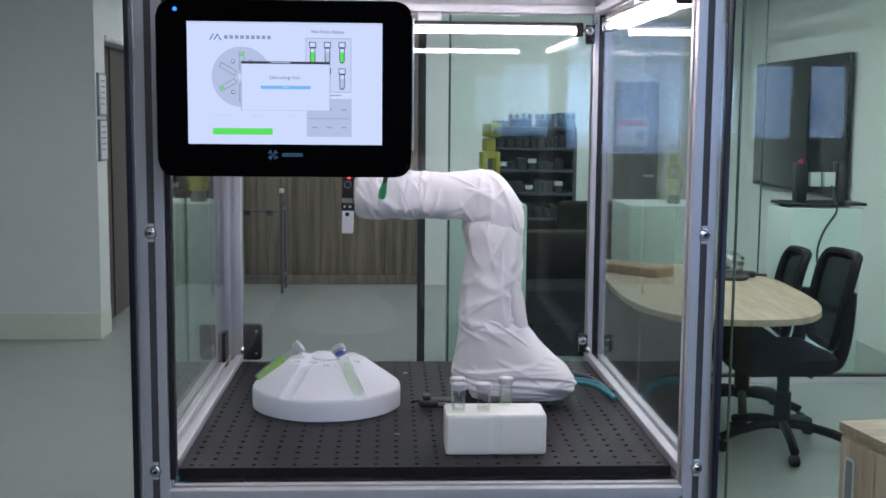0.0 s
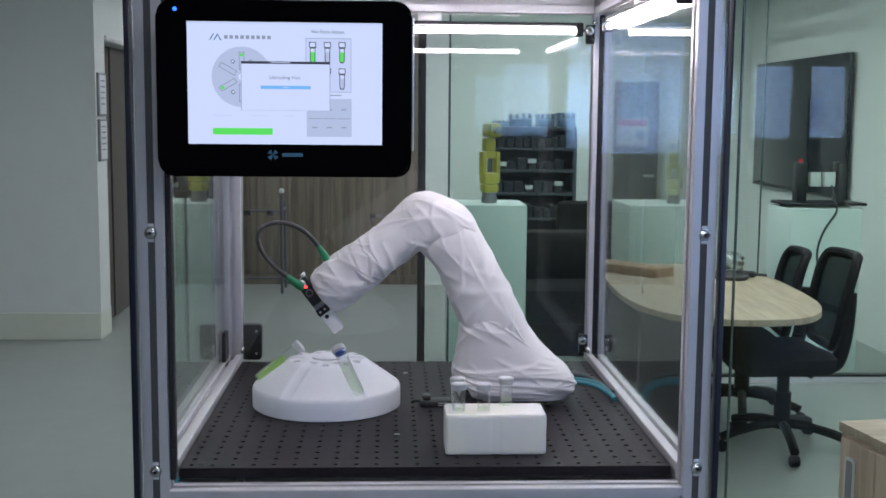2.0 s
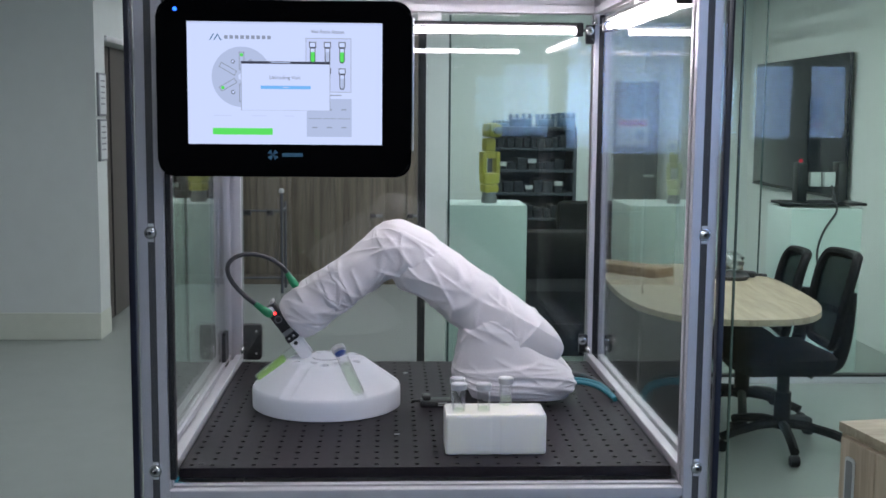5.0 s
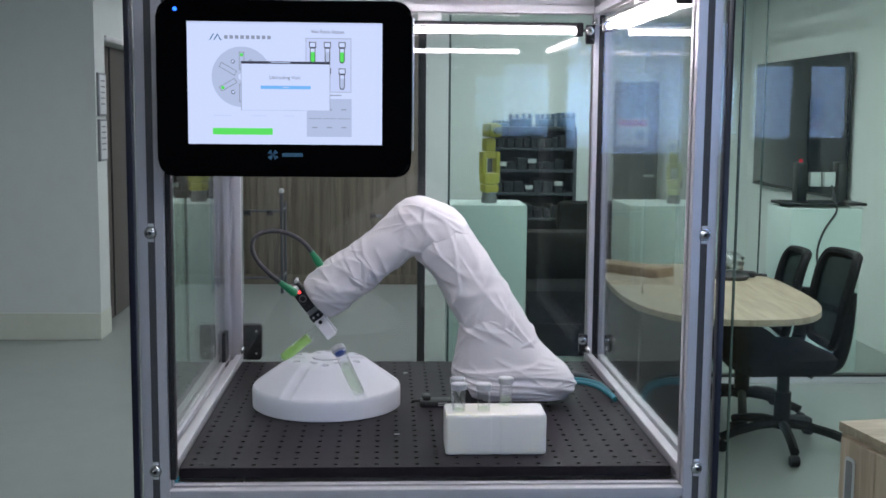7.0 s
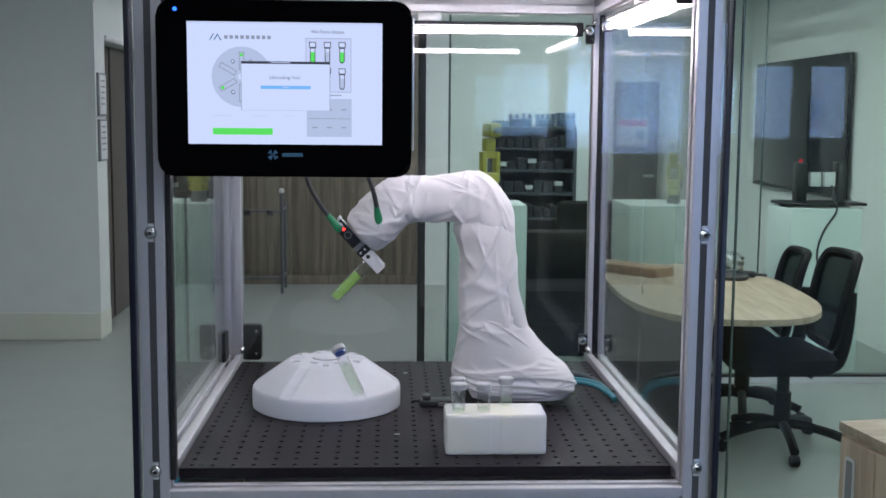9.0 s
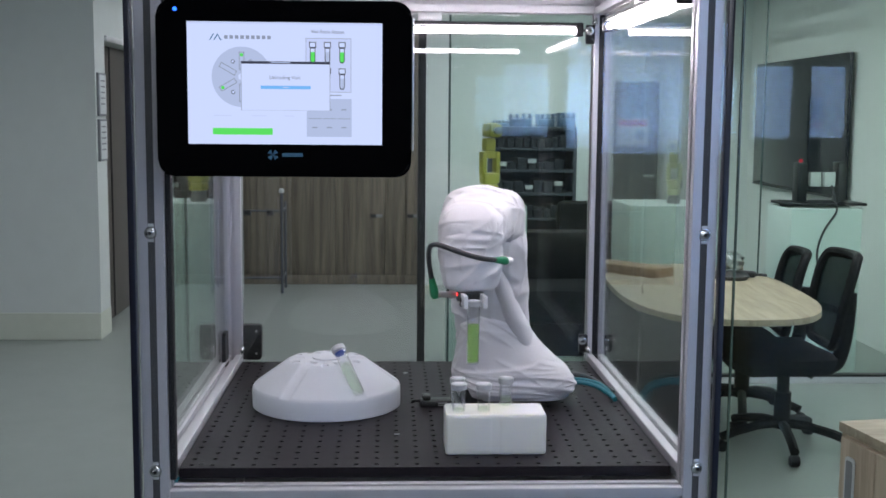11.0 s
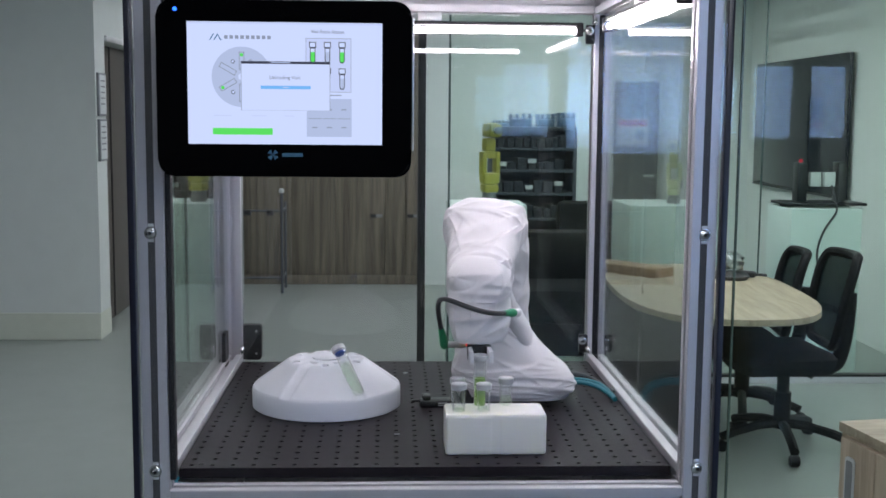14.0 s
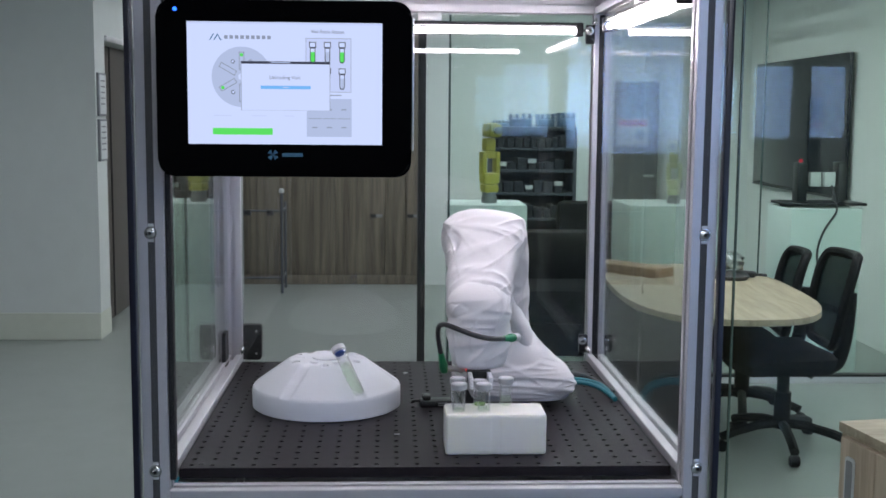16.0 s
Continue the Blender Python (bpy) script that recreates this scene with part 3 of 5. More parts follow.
d2 = structure("door_2", box(2.06, 2.47, 9.27, 9.33, FZ, 0.755, 0.003), GREYDOOR, "grey steel door with a red and white notice", "door")
structure("wall_partition", box(0.275, 3.35, 9.335, 9.45, FZ, CZ, 0), WALL, "white wall with a grey door", "wall")
part("door_handle", tube([(2.42, 9.26, -0.12), (2.42, 9.21, -0.12), (2.33, 9.21, -0.12)], 0.012), STEEL, d2)
sg = thing("safety_sign", pose(2.20, 9.262, 0.28), "white safety notice with a red heading", "sign")
part("plate", box(-0.12, 0.17, -0.004, 0.0, -0.12, 0.13, 0.002), SIGNW, sg)
part("heading", box(-0.11, 0.16, -0.007, -0.0045, 0.06, 0.12, 0), SIGNR, sg)
part("symbol", cyl(0.05, 0.003, pose(0.09, -0.0045, -0.02, 90), 20), SIGNG, sg)
for k in range(3):
    part("print_line", box(-0.10, 0.02, -0.007, -0.0045, 0.01 - k * 0.04, 0.025 - k * 0.04, 0), SIGNG, sg)

# television and lettering on the side wall
tv = thing("television", pose(3.29, 7.93, 0.38), "large black wall-mounted flat television, switched off", "television")
part("panel", box(0.0, 0.035, -1.05, 1.05, -0.53, 0.53, 0.006), TVM, tv)
part("bezel", box(-0.004, 0.0395, -1.055, 1.055, -0.55, -0.53, 0.002), BLACK, tv)
part("mount", box(0.035, 0.06, -0.3, 0.3, -0.2, 0.2, 0.003), BLACK, tv)
LW = pose(3.345, 0, 0) @ pose(0, 0, 0, 90, 0, -90)
wt = thing("wall_lettering", pose(3.345, 7.72, 1.10), "two lines of grey capital lettering on the white wall", "lettering")
letters("text_line", "IN THE PALM OF YOUR HAND", 0.146, INK, wt, pose(0, 0, -0.03, 90, 0, -90))
letters("text_line", "INDUSTRIAL ROBOTICS", 0.146, INK, wt, pose(0, 0, 0.135, 90, 0, -90))

# demo rig on the third plinth
dr = thing("demo_rig", pose(2.70, 5.86, FZ + 1.036), "small black demo rig with modules and a cable on a plinth", "rig")
part("base_plate", box(-0.25, 0.28, -0.14, 0.14, 0.012, 0.03, 0.004), BLACK, dr)
for x in (-0.22, 0.24):
    part("foot", cyl(0.015, 0.012, pose(x, 0, 0), 12), RUBBER, dr)
part("tower", box(-0.14, -0.08, -0.05, 0.05, 0.03, 0.28, 0.004), BLACK, dr)
part("tower", box(0.12, 0.17, -0.05, 0.05, 0.03, 0.28, 0.004), BLACK, dr)
for x in (-0.03, 0.06):
    part("module", box(x - 0.035, x + 0.035, -0.07, -0.02, 0.13, 0.22, 0.004), SIGNW, dr)
part("crossbar", box(-0.08, 0.12, -0.02, 0.02, 0.16, 0.2, 0.003), BLACK, dr)
part("lamp", lathe([(0, 0), (0.012, 0), (0.012, 0.02), (0, 0.025)], 12, m=pose(-0.11, 0, 0.28)), REDDIM, dr)
part("cable", tube(spline([(0.06, -0.10, 0.14), (0.06, -0.17, 0.05), (0.05, -0.225, 0.015), (0.03, -0.258, -0.03), (-0.04, -0.26, -0.14), (-0.075, -0.26, -0.28), (-0.05, -0.26, -0.5), (-0.10, -0.26, -0.78)], 8), 0.007, 8), CABLE, dr)

# oak sideboard in the foreground
sb = thing("oak_sideboard", pose(1.222, 1.73, FZ, 0, 0, 0), "light oak sideboard with a recessed white handle", "sideboard")
SB = pose(0, 0, 0, 0, 0, 9)
part("body", box(0.008, 0.62, -1.0, -0.006, 0.03, 0.722, 0.002, m=SB), OAKV, sb)
part("top", box(0.0, 0.63, -1.01, 0.0, 0.7222, 0.75, 0.002, m=SB), OAK, sb)
for y0, y1 in ((-0.99, -0.20), (-0.196, -0.03)):
    dd = part("door", box(-0.010, 0.0078, y0, y1, 0.05, 0.715, 0.002, m=SB), OAKV, sb)
hm = SB @ pose(-0.0105, -0.085, 0.585, 90, 0, -90)
part("handle", prism(rounded(0.045, 0.17, 0.012), 0.004, m=hm), SIGNW, dd, "recessed white handle")
part("handle_recess", prism(rounded(0.031, 0.150, 0.008), 0.0045, m=SB @ pose(-0.0112, -0.085, 0.585, 90, 0, -90)), SIGNG, dd)
gd = thing("small_black_gadget", pose(1.40, 1.62, FZ + 0.75), "small rounded black gadget on the sideboard", "gadget")
part("shell", lathe([(0, 0), (0.035, 0), (0.04, 0.02), (0.025, 0.045), (0, 0.05)], 18), BLACK, gd)


# ---- enclosure: slotted aluminium frame with clear panels ----
enc = thing("robot_enclosure", pose(0, 0, 0), "aluminium profile enclosure with clear panels standing on the floor", "enclosure")
PX, PF, PB = 0.317, -0.035, 0.630
for x in (-PX, PX):
    for y in (PF, PB):
        part("post", bar_between((x, y, FZ + 0.02), (x, y, 0.63)), ALU, enc)
        part("foot", cyl(0.022, 0.02, pose(x, y, FZ), 16), RUBBER, enc)
IN = PX - 0.0155
for z, dz in ((-0.026, 0), (0.615, 0)):
    part("cross_rail", bar_between((-IN, PF, z), (IN, PF, z)), ALU, enc)
    part("cross_rail", bar_between((-IN, PB, z if z > 0 else -0.05), (IN, PB, z if z > 0 else -0.05)), ALU, enc)
    for x in (-PX, PX):
        part("side_rail", bar_between((x, PF + 0.0155, z if z > 0 else -0.006), (x, PB - 0.0155, z if z > 0 else -0.006)), ALU, enc)
# support rails below the breadboard
for y in (0.12, 0.48):
    part("bed_rail", bar_between((-IN, y, -0.0285), (IN, y, -0.0285)), ALU, enc)
part("bed_plate", box(-IN, IN, 0.6145, 0.62, -0.03, -0.02, 0), BLACK, enc)
part("slot_cover", box(0.3105, 0.3215, PB - 0.0168, PB - 0.0152, 0.0, 0.5985, 0), BLACK, enc, "black slot cover strip")
# seals along the inner faces
part("door_gasket", box(-0.3013, -0.2945, -0.0485, -0.036, 0.001, 0.5995, 0.001), RUBBER, enc, "black door gasket")
for sx in (-1, 1):
    part("panel_seal", box(sx * 0.3035 - 0.0015, sx * 0.3035 + 0.0015, PB - 0.003, PB + 0.004, 0.0, 0.60, 0), BLACK, enc)
for px in (-0.327, 0.317):
    part("side_panel", box(px - 0.002, px + 0.002, -0.0195, 0.6145, 0.0095, 0.5995, 0), PANEL, enc, "clear panel")
part("back_panel", box(-IN, IN, PB - 0.002, PB + 0.002, -0.0345, 0.5995, 0), REAR, enc, "clear panel")
part("top_panel", box(-IN, IN, -0.0195, 0.6145, 0.613, 0.617, 0), PANEL, enc, "clear panel")
fp = part("front_panel", box(-0.333, 0.333, -0.0605, -0.0565, -0.9, 0.66, 0), FRONT, enc, "clear front door panel")
for sx in (-1, 1):
    part("panel_edge", box(sx * 0.3370 - 0.0035, sx * 0.3370 + 0.0035, -0.062, -0.048, -0.9, 0.66, 0.0005), EDGE, fp)
rng = random.Random(12)
for cx, cz, n, a in ((0.105, 0.505, 4, -50), (0.205, 0.52, 6, -42), (0.24, 0.49, 3, -55), (0.02, 0.50, 3, 60)):
    for _ in range(n):
        L = rng.uniform(0.004, 0.016)
        part("scratch", box(-L / 2, L / 2, -0.0002, 0.0, -0.00022, 0.00022, 0, m=pose(cx + rng.uniform(-0.025, 0.025), -0.0606, cz + rng.uniform(-0.018, 0.018), 0, -a + rng.uniform(-12, 12), 0)), SIGNW, fp, smooth=False)
# plain panels below the bed close the stand
part("skirt_panel", box(-IN, IN, PF - 0.002, PF + 0.002, FZ + 0.12, -0.0415, 0), ALU, enc)
part("skirt_panel", box(-IN, IN, PB - 0.002, PB + 0.002, FZ + 0.12, -0.0655, 0), ALU, enc)
for sx in (-1, 1):
    part("skirt_panel", box(sx * PX - 0.002, sx * PX + 0.002, PF + 0.0155, PB - 0.0155, FZ + 0.12, -0.0215, 0), ALU, enc)


def cap_screw(m, parent):
    s = part("bolt", lathe([(0.0054, 0.0017), (0.0054, 0.0028), (0.0047, 0.0046), (0.0032, 0.0057), (0.0024, 0.0060), (0, 0.0060)], 20, m=m), CHROME, parent)
    part("washer", cyl(0.0072, 0.0016, m, 18), CHROME, s)
    part("socket", cyl(0.0024, 0.0004, m @ pose(0, 0, 0.0061), 6), HOLE, s)


for sx in (-1, 1):
    for z in (0.291, 0.013, 0.57, -0.3):
        cap_screw(pose(sx * 0.3175, PF - 0.0152, z, 90), enc)
        part("slot_nut", box(sx * 0.3175 - 0.0039, sx * 0.3175 + 0.0039, PF - 0.0148, PF - 0.008, z - 0.011, z + 0.011, 0.001), STEEL, enc)
    # dark strip inside the slot stands in for the shade of its depth
    part("slot_shade_strip", box(sx * PX - 0.0042, sx * PX + 0.0042, PF - 0.0146, PF - 0.0136, FZ + 0.03, 0.6, 0), SLOTD, enc, "dark strip standing in for the shade in the profile slot")
# corner screws of the frame inside
for sx in (-1, 1):
    for z in (0.022, 0.585):
        for y in (0.60, 0.588):
            cap_screw(pose(sx * 0.3018, y, z, 0, -90 * sx), enc)
# handles and hinges on the rear door
hd = part("rear_handle", prism(rounded(0.034, 0.062, 0.006), 0.018, m=pose(-0.288, 0.652, 0.027, 90)), BLACK, enc, "black plastic handle block, rear one and its mirror image")
for z in (-0.02, 0.02):
    part("rivet", cyl(0.0018, 0.001, pose(-0.280, 0.634, 0.027 + z, 90), 10), STEEL, hd)
# solid block in place of the rear handle's reflection in the side panel
hd2 = part("mirrored_handle", prism(rounded(0.036, 0.062, 0.006), 0.012, m=pose(-0.334, 0.57, 0.027, 90, 0, 90)), BLACK, enc, "black plastic handle block, rear one and its mirror image")
for z in (0.03, 0.565):
    h = part("hinge", box(0.286, 0.3015, 0.605, 0.6145, z - 0.016, z + 0.016, 0.002), BLACK, enc, "small black hinge")
    cap_screw(pose(0.292, 0.605, z + 0.006, 90), h)

# LED light bars under the roof
def led_bar(m, length, lab):
    b = thing("led_light_bar", m, lab, "light bar", "light bars of the enclosure")
    part("housing", box(-length / 2, length / 2, -0.008, 0.008, 0.008, 0.014, 0.001), BLACK, b)
    part("tube", tube([(-length / 2, 0, 0), (length / 2, 0, 0)], 0.0046, 16), LEDM, b, "glowing white tube")
    for sx in (-1, 1):
        part("end_cap", box(sx * (length / 2 + 0.006) - 0.006, sx * (length / 2 + 0.006) + 0.006, -0.010, 0.010, -0.009, 0.0145, 0.002), BLACK, b)
    part("lead", tube(spline([(length / 2 + 0.01, 0, 0), (length / 2 + 0.025, 0.002, 0.004), (length / 2 + 0.04, 0.008, 0.002)], 4), 0.0022, 8), BLACK, b)
    part("bracket", box(-0.02, 0.02, -0.006, 0.006, 0.014, 0.0285, 0.001), STEEL, b)


led_bar(pose(0.02, 0.617, 0.5705), 0.50, "glowing white LED bar along the rear top rail")
led_bar(pose(-0.006, 0.004, 0.571, 0, 0, 180), 0.50, "glowing white LED bar along the front top rail")
led_bar(pose(0.306, 0.27, 0.571, 0, 0, 90), 0.46, "glowing white LED bar along the side top rail")

# ---- breadboard with its grid of tapped holes ----
def breadboard():
    verts, faces, mats = [], [], []

    def v(x, y, z):
        verts.append((x, y, z))
        return len(verts) - 1
    P, R, N = 0.025, 0.0032, 8
    grid = {}
    for i in range(25):
        for j in range(25):
            grid[i, j] = v(-0.3 + P * i, P * j, 0)
    for i in range(24):
        for j in range(24):
            cx, cy = -0.3 + P * (i + 0.5), P * (j + 0.5)
            ring = [v(cx + R * math.cos(math.pi * (k + 0.5) / 4), cy + R * math.sin(math.pi * (k + 0.5) / 4), 0) for k in range(N)]
            low = [v(verts[r][0], verts[r][1], -0.009) for r in ring]
            c = [grid[i + 1, j + 1], grid[i, j + 1], grid[i, j], grid[i + 1, j]]
            for q in range(4):
                faces.append((c[q], ring[(2 * q + 1) % 8], ring[2 * q]))
                faces.append((c[q], c[(q + 1) % 4], ring[(2 * q + 2) % 8], ring[(2 * q + 1) % 8]))
                mats += [0, 0]
            for k in range(N):
                faces.append((ring[k], ring[(k + 1) % N], low[(k + 1) % N], low[k]))
                mats.append(1)
            faces.append(tuple(low))
            mats.append(1)
    b = [v(x, y, -0.0127) for x, y in ((-0.3, 0), (0.3, 0), (0.3, 0.6), (-0.3, 0.6))]
    rim = [[grid[i, 0] for i in range(25)], [grid[24, j] for j in range(25)], [grid[24 - i, 24] for i in range(25)], [grid[0, 24 - j] for j in range(25)]]
    for k in range(4):
        faces.append(tuple([b[k], b[(k + 1) % 4]] + rim[k][::-1]))
        mats.append(0)
    faces.append(tuple(b))
    mats.append(0)
    me = bpy.data.meshes.new("breadboard")
    me.from_pydata(verts, [], faces)
    me.materials.append(BOARD)
    me.materials.append(HOLE)
    me.polygons.foreach_set("material_index", mats)
    me.update()
    return tagged(new("breadboard", me), "black anodised breadboard with a grid of tapped holes", "breadboard")


breadboard()
sc = [(-0.276, 0.018), (0.276, 0.018), (-0.276, 0.582), (0.276, 0.582)]
for x, y in sc:
    s = thing("countersunk_screw", pose(x, y, 0), "dark countersunk screw in the breadboard", "screw", "breadboard screws")
    part("head", cyl(0.0042, 0.0006, None, 16), SLOTD, s)
    part("socket", cyl(0.002, 0.0003, pose(0, 0, 0.0006), 6), HOLE, s)
fl = thing("paper_scrap", pose(-0.036, 0.142, 0.0002, 0, 0, 12), "tiny white scrap lying on the breadboard", "scrap", "scraps on the breadboard")
part("scrap", box(-0.0035, 0.0035, -0.002, 0.002, 0, 0.0008, 0), SIGNW, fl)
copy_thing(fl, pose(-0.02, 0.508, 0.0002, 0, 0, 40))


# ---- carousel dome ----
DC = Vector((-0.139, 0.311, 0.0))


def carousel():
    prof = [(0.1065, 0.0), (0.1088, 0.0015), (0.1088, 0.0275), (0.1073, 0.0308), (0.098, 0.0378), (0.086, 0.0465), (0.074, 0.0552), (0.066, 0.0610), (0.060, 0.0655), (0.055, 0.0684), (0.045, 0.069),
            (0.036, 0.069), (0.026, 0.0686), (0.014, 0.0686)]
    fine = []
    for a, b in zip(prof, prof[1:]):
        n = 6 if b[1] > 0.03 else 2
        for k in range(n):
            fine.append((a[0] + (b[0] - a[0]) * k / n, a[1] + (b[1] - a[1]) * k / n))
    fine.append(prof[-1])
    seg = 288
    bm = bmesh.new()
    rings = []
    for r, z in fine:
        ring = []
        for k in range(seg):
            a = 2 * math.pi * k / seg
            zz = z
            da = a % (math.pi / 3)
            da = min(da, math.pi / 3 - da)
            side = r * math.sin(da)
            if 0.034 < r < 0.1080 and z > 0.0295 and side < 0.0088:
                zz = z - 0.0032 * math.sqrt(max(0.0, 1 - (side / 0.0088) ** 2))
            db = (a + math.pi / 6) % (math.pi / 3)
            db = min(db, math.pi / 3 - db)
            if abs(r - 0.050) < 0.0105:
                s2 = (r * math.sin(db)) ** 2 + (r * math.cos(db) - 0.050) ** 2
                if s2 < 0.0062 ** 2:
                    zz = z - 0.004
            ring.append(bm.verts.new((r * math.cos(a), r * math.sin(a), zz)))
        rings.append(ring)
    for a, b in zip(rings, rings[1:]):
        for k in range(seg):
            bm.faces.new((a[k], a[(k + 1) % seg], b[(k + 1) % seg], b[k]))
    bm.faces.new(rings[-1])
    bm.faces.new(rings[0])
    c = thing("vial_carousel", Matrix.Translation(DC), "white round cone-shaped vial carousel with radial slots", "carousel")
    part("cone", bm, DOME, c)
    part("hub", lathe([(0, 0.0687), (0.021, 0.0687), (0.0215, 0.0708), (0.020, 0.0716), (0, 0.0718)], 32), DOME, c)


carousel()

# ---- vial rack ----
rk = thing("vial_rack", pose(0.088, 0.0755, 0), "milky white plastic vial block on the breadboard", "vial rack")
o = rounded(0.128, 0.059, 0.004, 5)
o = o[:18] + [(-0.057, -0.0295), (-0.008, -0.0295), (-0.006, -0.0287), (-0.004, -0.0283), (0.004, -0.0283), (0.006, -0.0287), (0.008, -0.0295), (0.057, -0.0295)] + o[18:]
bm = bmesh.new()
levels_b = ((0.0, 0.008), (0.0, 0.0035), (0.0010, 0.0012), (0.0035, 0.0), (0.007, 0.0), (0.046, 0.0), (0.0495, 0.0), (0.0518, 0.0010), (0.0530, 0.0035), (0.0530, 0.008))
rings = [[bm.verts.new((x * (1 - d / 0.064), y * (1 - d / 0.0295), z)) for x, y in o] for z, d in levels_b]
for a, b in zip(rings, rings[1:]):
    for k in range(len(o)):
        bm.faces.new((a[k], a[(k + 1) % len(o)], b[(k + 1) % len(o)], b[k]))
bm.faces.new(rings[0])
bm.faces.new(rings[-1])
part("block", bm, HDPE, rk)


# ---- vials ----
def vial(m, fill, fluid, lab, septum=CAPM):
    v = thing("sample_vial", m, lab, "vial", "sample vials")
    R = 0.0084
    part("glass", lathe([(0, 0), (R * 0.5, 0.0), (R * 0.9, 0.0004), (R, 0.002), (R, 0.0754), (R - 0.001, 0.0754), (R - 0.001, 0.0034), (R * 0.75, 0.0024), (0, 0.0022)], 28), VIALG, v, "clear glass tube")
    c = part("cap", lathe([(0, 0.0755), (0.0096, 0.0755), (0.0101, 0.0760), (0.0101, 0.0822), (0.0094, 0.083), (0.0, 0.083)], 32), CAPM, v, "silver crimp cap")
    part("cap_centre", lathe([(0.0068, 0.0831), (0.0066, 0.0836), (0.0, 0.0837), (0.0, 0.0831)], 32), FINGER if septum is CAPM else septum, c)
    if septum is SEPTUM:
        part("septum", lathe([(0, 0.0712), (0.0078, 0.0712), (0.0086, 0.0718), (0.0086, 0.0724), (0, 0.0724)], 24), SEPTUM, c, "blue septum")
    if fill:
        r2 = R - 0.0012
        part("liquid", lathe([(0, 0.0026), (r2 * 0.8, 0.0030), (r2, 0.0042), (r2, fill), (0, fill)], 24), fluid, v, "green liquid" if fluid is LIME else "pale liquid")
    return v


for x, y, f in ((0.0415, 0.095, 0.046), (0.0415, 0.063, 0.05), (0.073, 0.063, 0.052), (0.1045, 0.095, 0.058)):
    vial(pose(x, y, 0.006), f, PALELIQ, "capped glass vial with pale liquid standing in the rack")
# vial lying in the front slot of the carousel
tip = DC + Vector((0.0505, -0.0925, 0.0355))
cap_end = tip + Vector((-0.0325, 0.0490, 0.0575))
ax = (cap_end - tip).normalized()
vial(Matrix.Translation(tip) @ ax.to_track_quat("Z", "Y").to_matrix().to_4x4(), 0.052, PALELIQ, "glass vial with a blue septum leaning in a carousel slot", SEPTUM)
moving_vial = vial(Matrix(), 0.052, LIME, "glass vial half full of bright green liquid, carried by the gripper")

# ---- small black clamp and cables on the board ----
cl = thing("linear_clamp", pose(0.020, 0.295, 0, 0, 0, 4), "small black bench clamp on the breadboard", "clamp")
part("base", box(-0.022, 0.03, -0.012, 0.012, 0, 0.010, 0.002), BLACK, cl)
part("jaw", box(-0.018, -0.006, -0.010, 0.010, 0.0102, 0.017, 0.002), BLACK, cl)
part("screw_rod", tube([(-0.034, 0, 0.008), (-0.02, 0, 0.008)], 0.002, 8), BLACK, cl)
for k in range(2):
    part("mark_line", box(0.004, 0.018, -0.0126, -0.0121, 0.003 + 0.003 * k, 0.0042 + 0.003 * k, 0), SIGNW, cl)
for pts, mm, r_, lab in (
        ([(0.215, 0.36, 0.020), (0.245, 0.357, 0.024), (0.275, 0.352, 0.018), (0.291, 0.336, 0.006), (0.294, 0.320, 0.003)], TEAL, 0.0036, "teal network cable behind the robot"),
        ([(0.215, 0.356, 0.0155), (0.245, 0.3535, 0.0205), (0.272, 0.3485, 0.015), (0.2895, 0.333, 0.0052), (0.293, 0.316, 0.003)], TEAL, 0.0036, "teal network cable behind the robot"),
        ([(0.215, 0.375, 0.028), (0.245, 0.376, 0.028), (0.275, 0.372, 0.017), (0.297, 0.350, 0.005)], CABLE, 0.004, "black power cable behind the robot")):
    cb = thing("robot_cable", pose(0, 0, 0), lab, "cable", "robot cables")
    part("sheath", tube(spline(pts, 8), r_, 10), mm, cb)
cb = thing("robot_cable", pose(0, 0, 0), "end of a teal cable under the frame corner", "cable", "robot cables")
part("sheath", tube(spline([(-0.300, -0.012, -0.006), (-0.302, -0.016, -0.013), (-0.29, -0.018, -0.0155), (-0.275, -0.016, -0.016)], 6), 0.0036, 10), TEAL, cb)

# ---- touch panel on an arm before the enclosure ----
MX, MY, MZ = -0.1575, -0.105, 0.4555
mon = thing("touch_panel", pose(MX, MY, MZ), "black touch panel with a lit control screen", "monitor")
bm = prism(rounded(0.273, 0.1885, 0.017, 8), 0.034, m=pose(-0.0028, 0.034, -0.0030, 90))
bmesh.ops.bevel(bm, geom=[e for e in bm.edges if abs(e.verts[0].co.y - e.verts[1].co.y) < 1e-6], offset=0.004, segments=3, affect="EDGES")
part("housing", bm, BEZEL, mon)
part("side_grip", box(0.1339, 0.1362, 0.004, 0.026, -0.068, 0.075, 0.001), STEEL, mon)
part("mount_arm", box(-0.130, -0.06, 0.0345, 0.046, -0.03, 0.03, 0.003), BLACK, mon)
part("mount_plate", box(-0.130, -0.06, 0.0462, 0.0545, -0.03, 0.03, 0.002), BLACK, mon)
part("status_led", cyl(0.0022, 0.0006, pose(-0.1185, -0.0002, 0.0805, 90), 16), BLUELED, mon, "blue status light")
SW, SH = 0.2080, 0.1300
SX, SZ = -0.0022, 0.0028
S_BG = glow("screen_white", (0.60, 0.69, 1.0), 1.0)
S_GREY = glow("screen_grey", (0.46, 0.54, 0.78), 0.95)
S_MID = glow("screen_midgrey", (0.33, 0.38, 0.52), 0.8)
S_TEXT = glow("screen_text_grey", (0.20, 0.23, 0.34), 0.7)
S_DARK = glow("screen_ink", (0.08, 0.09, 0.14), 0.6)
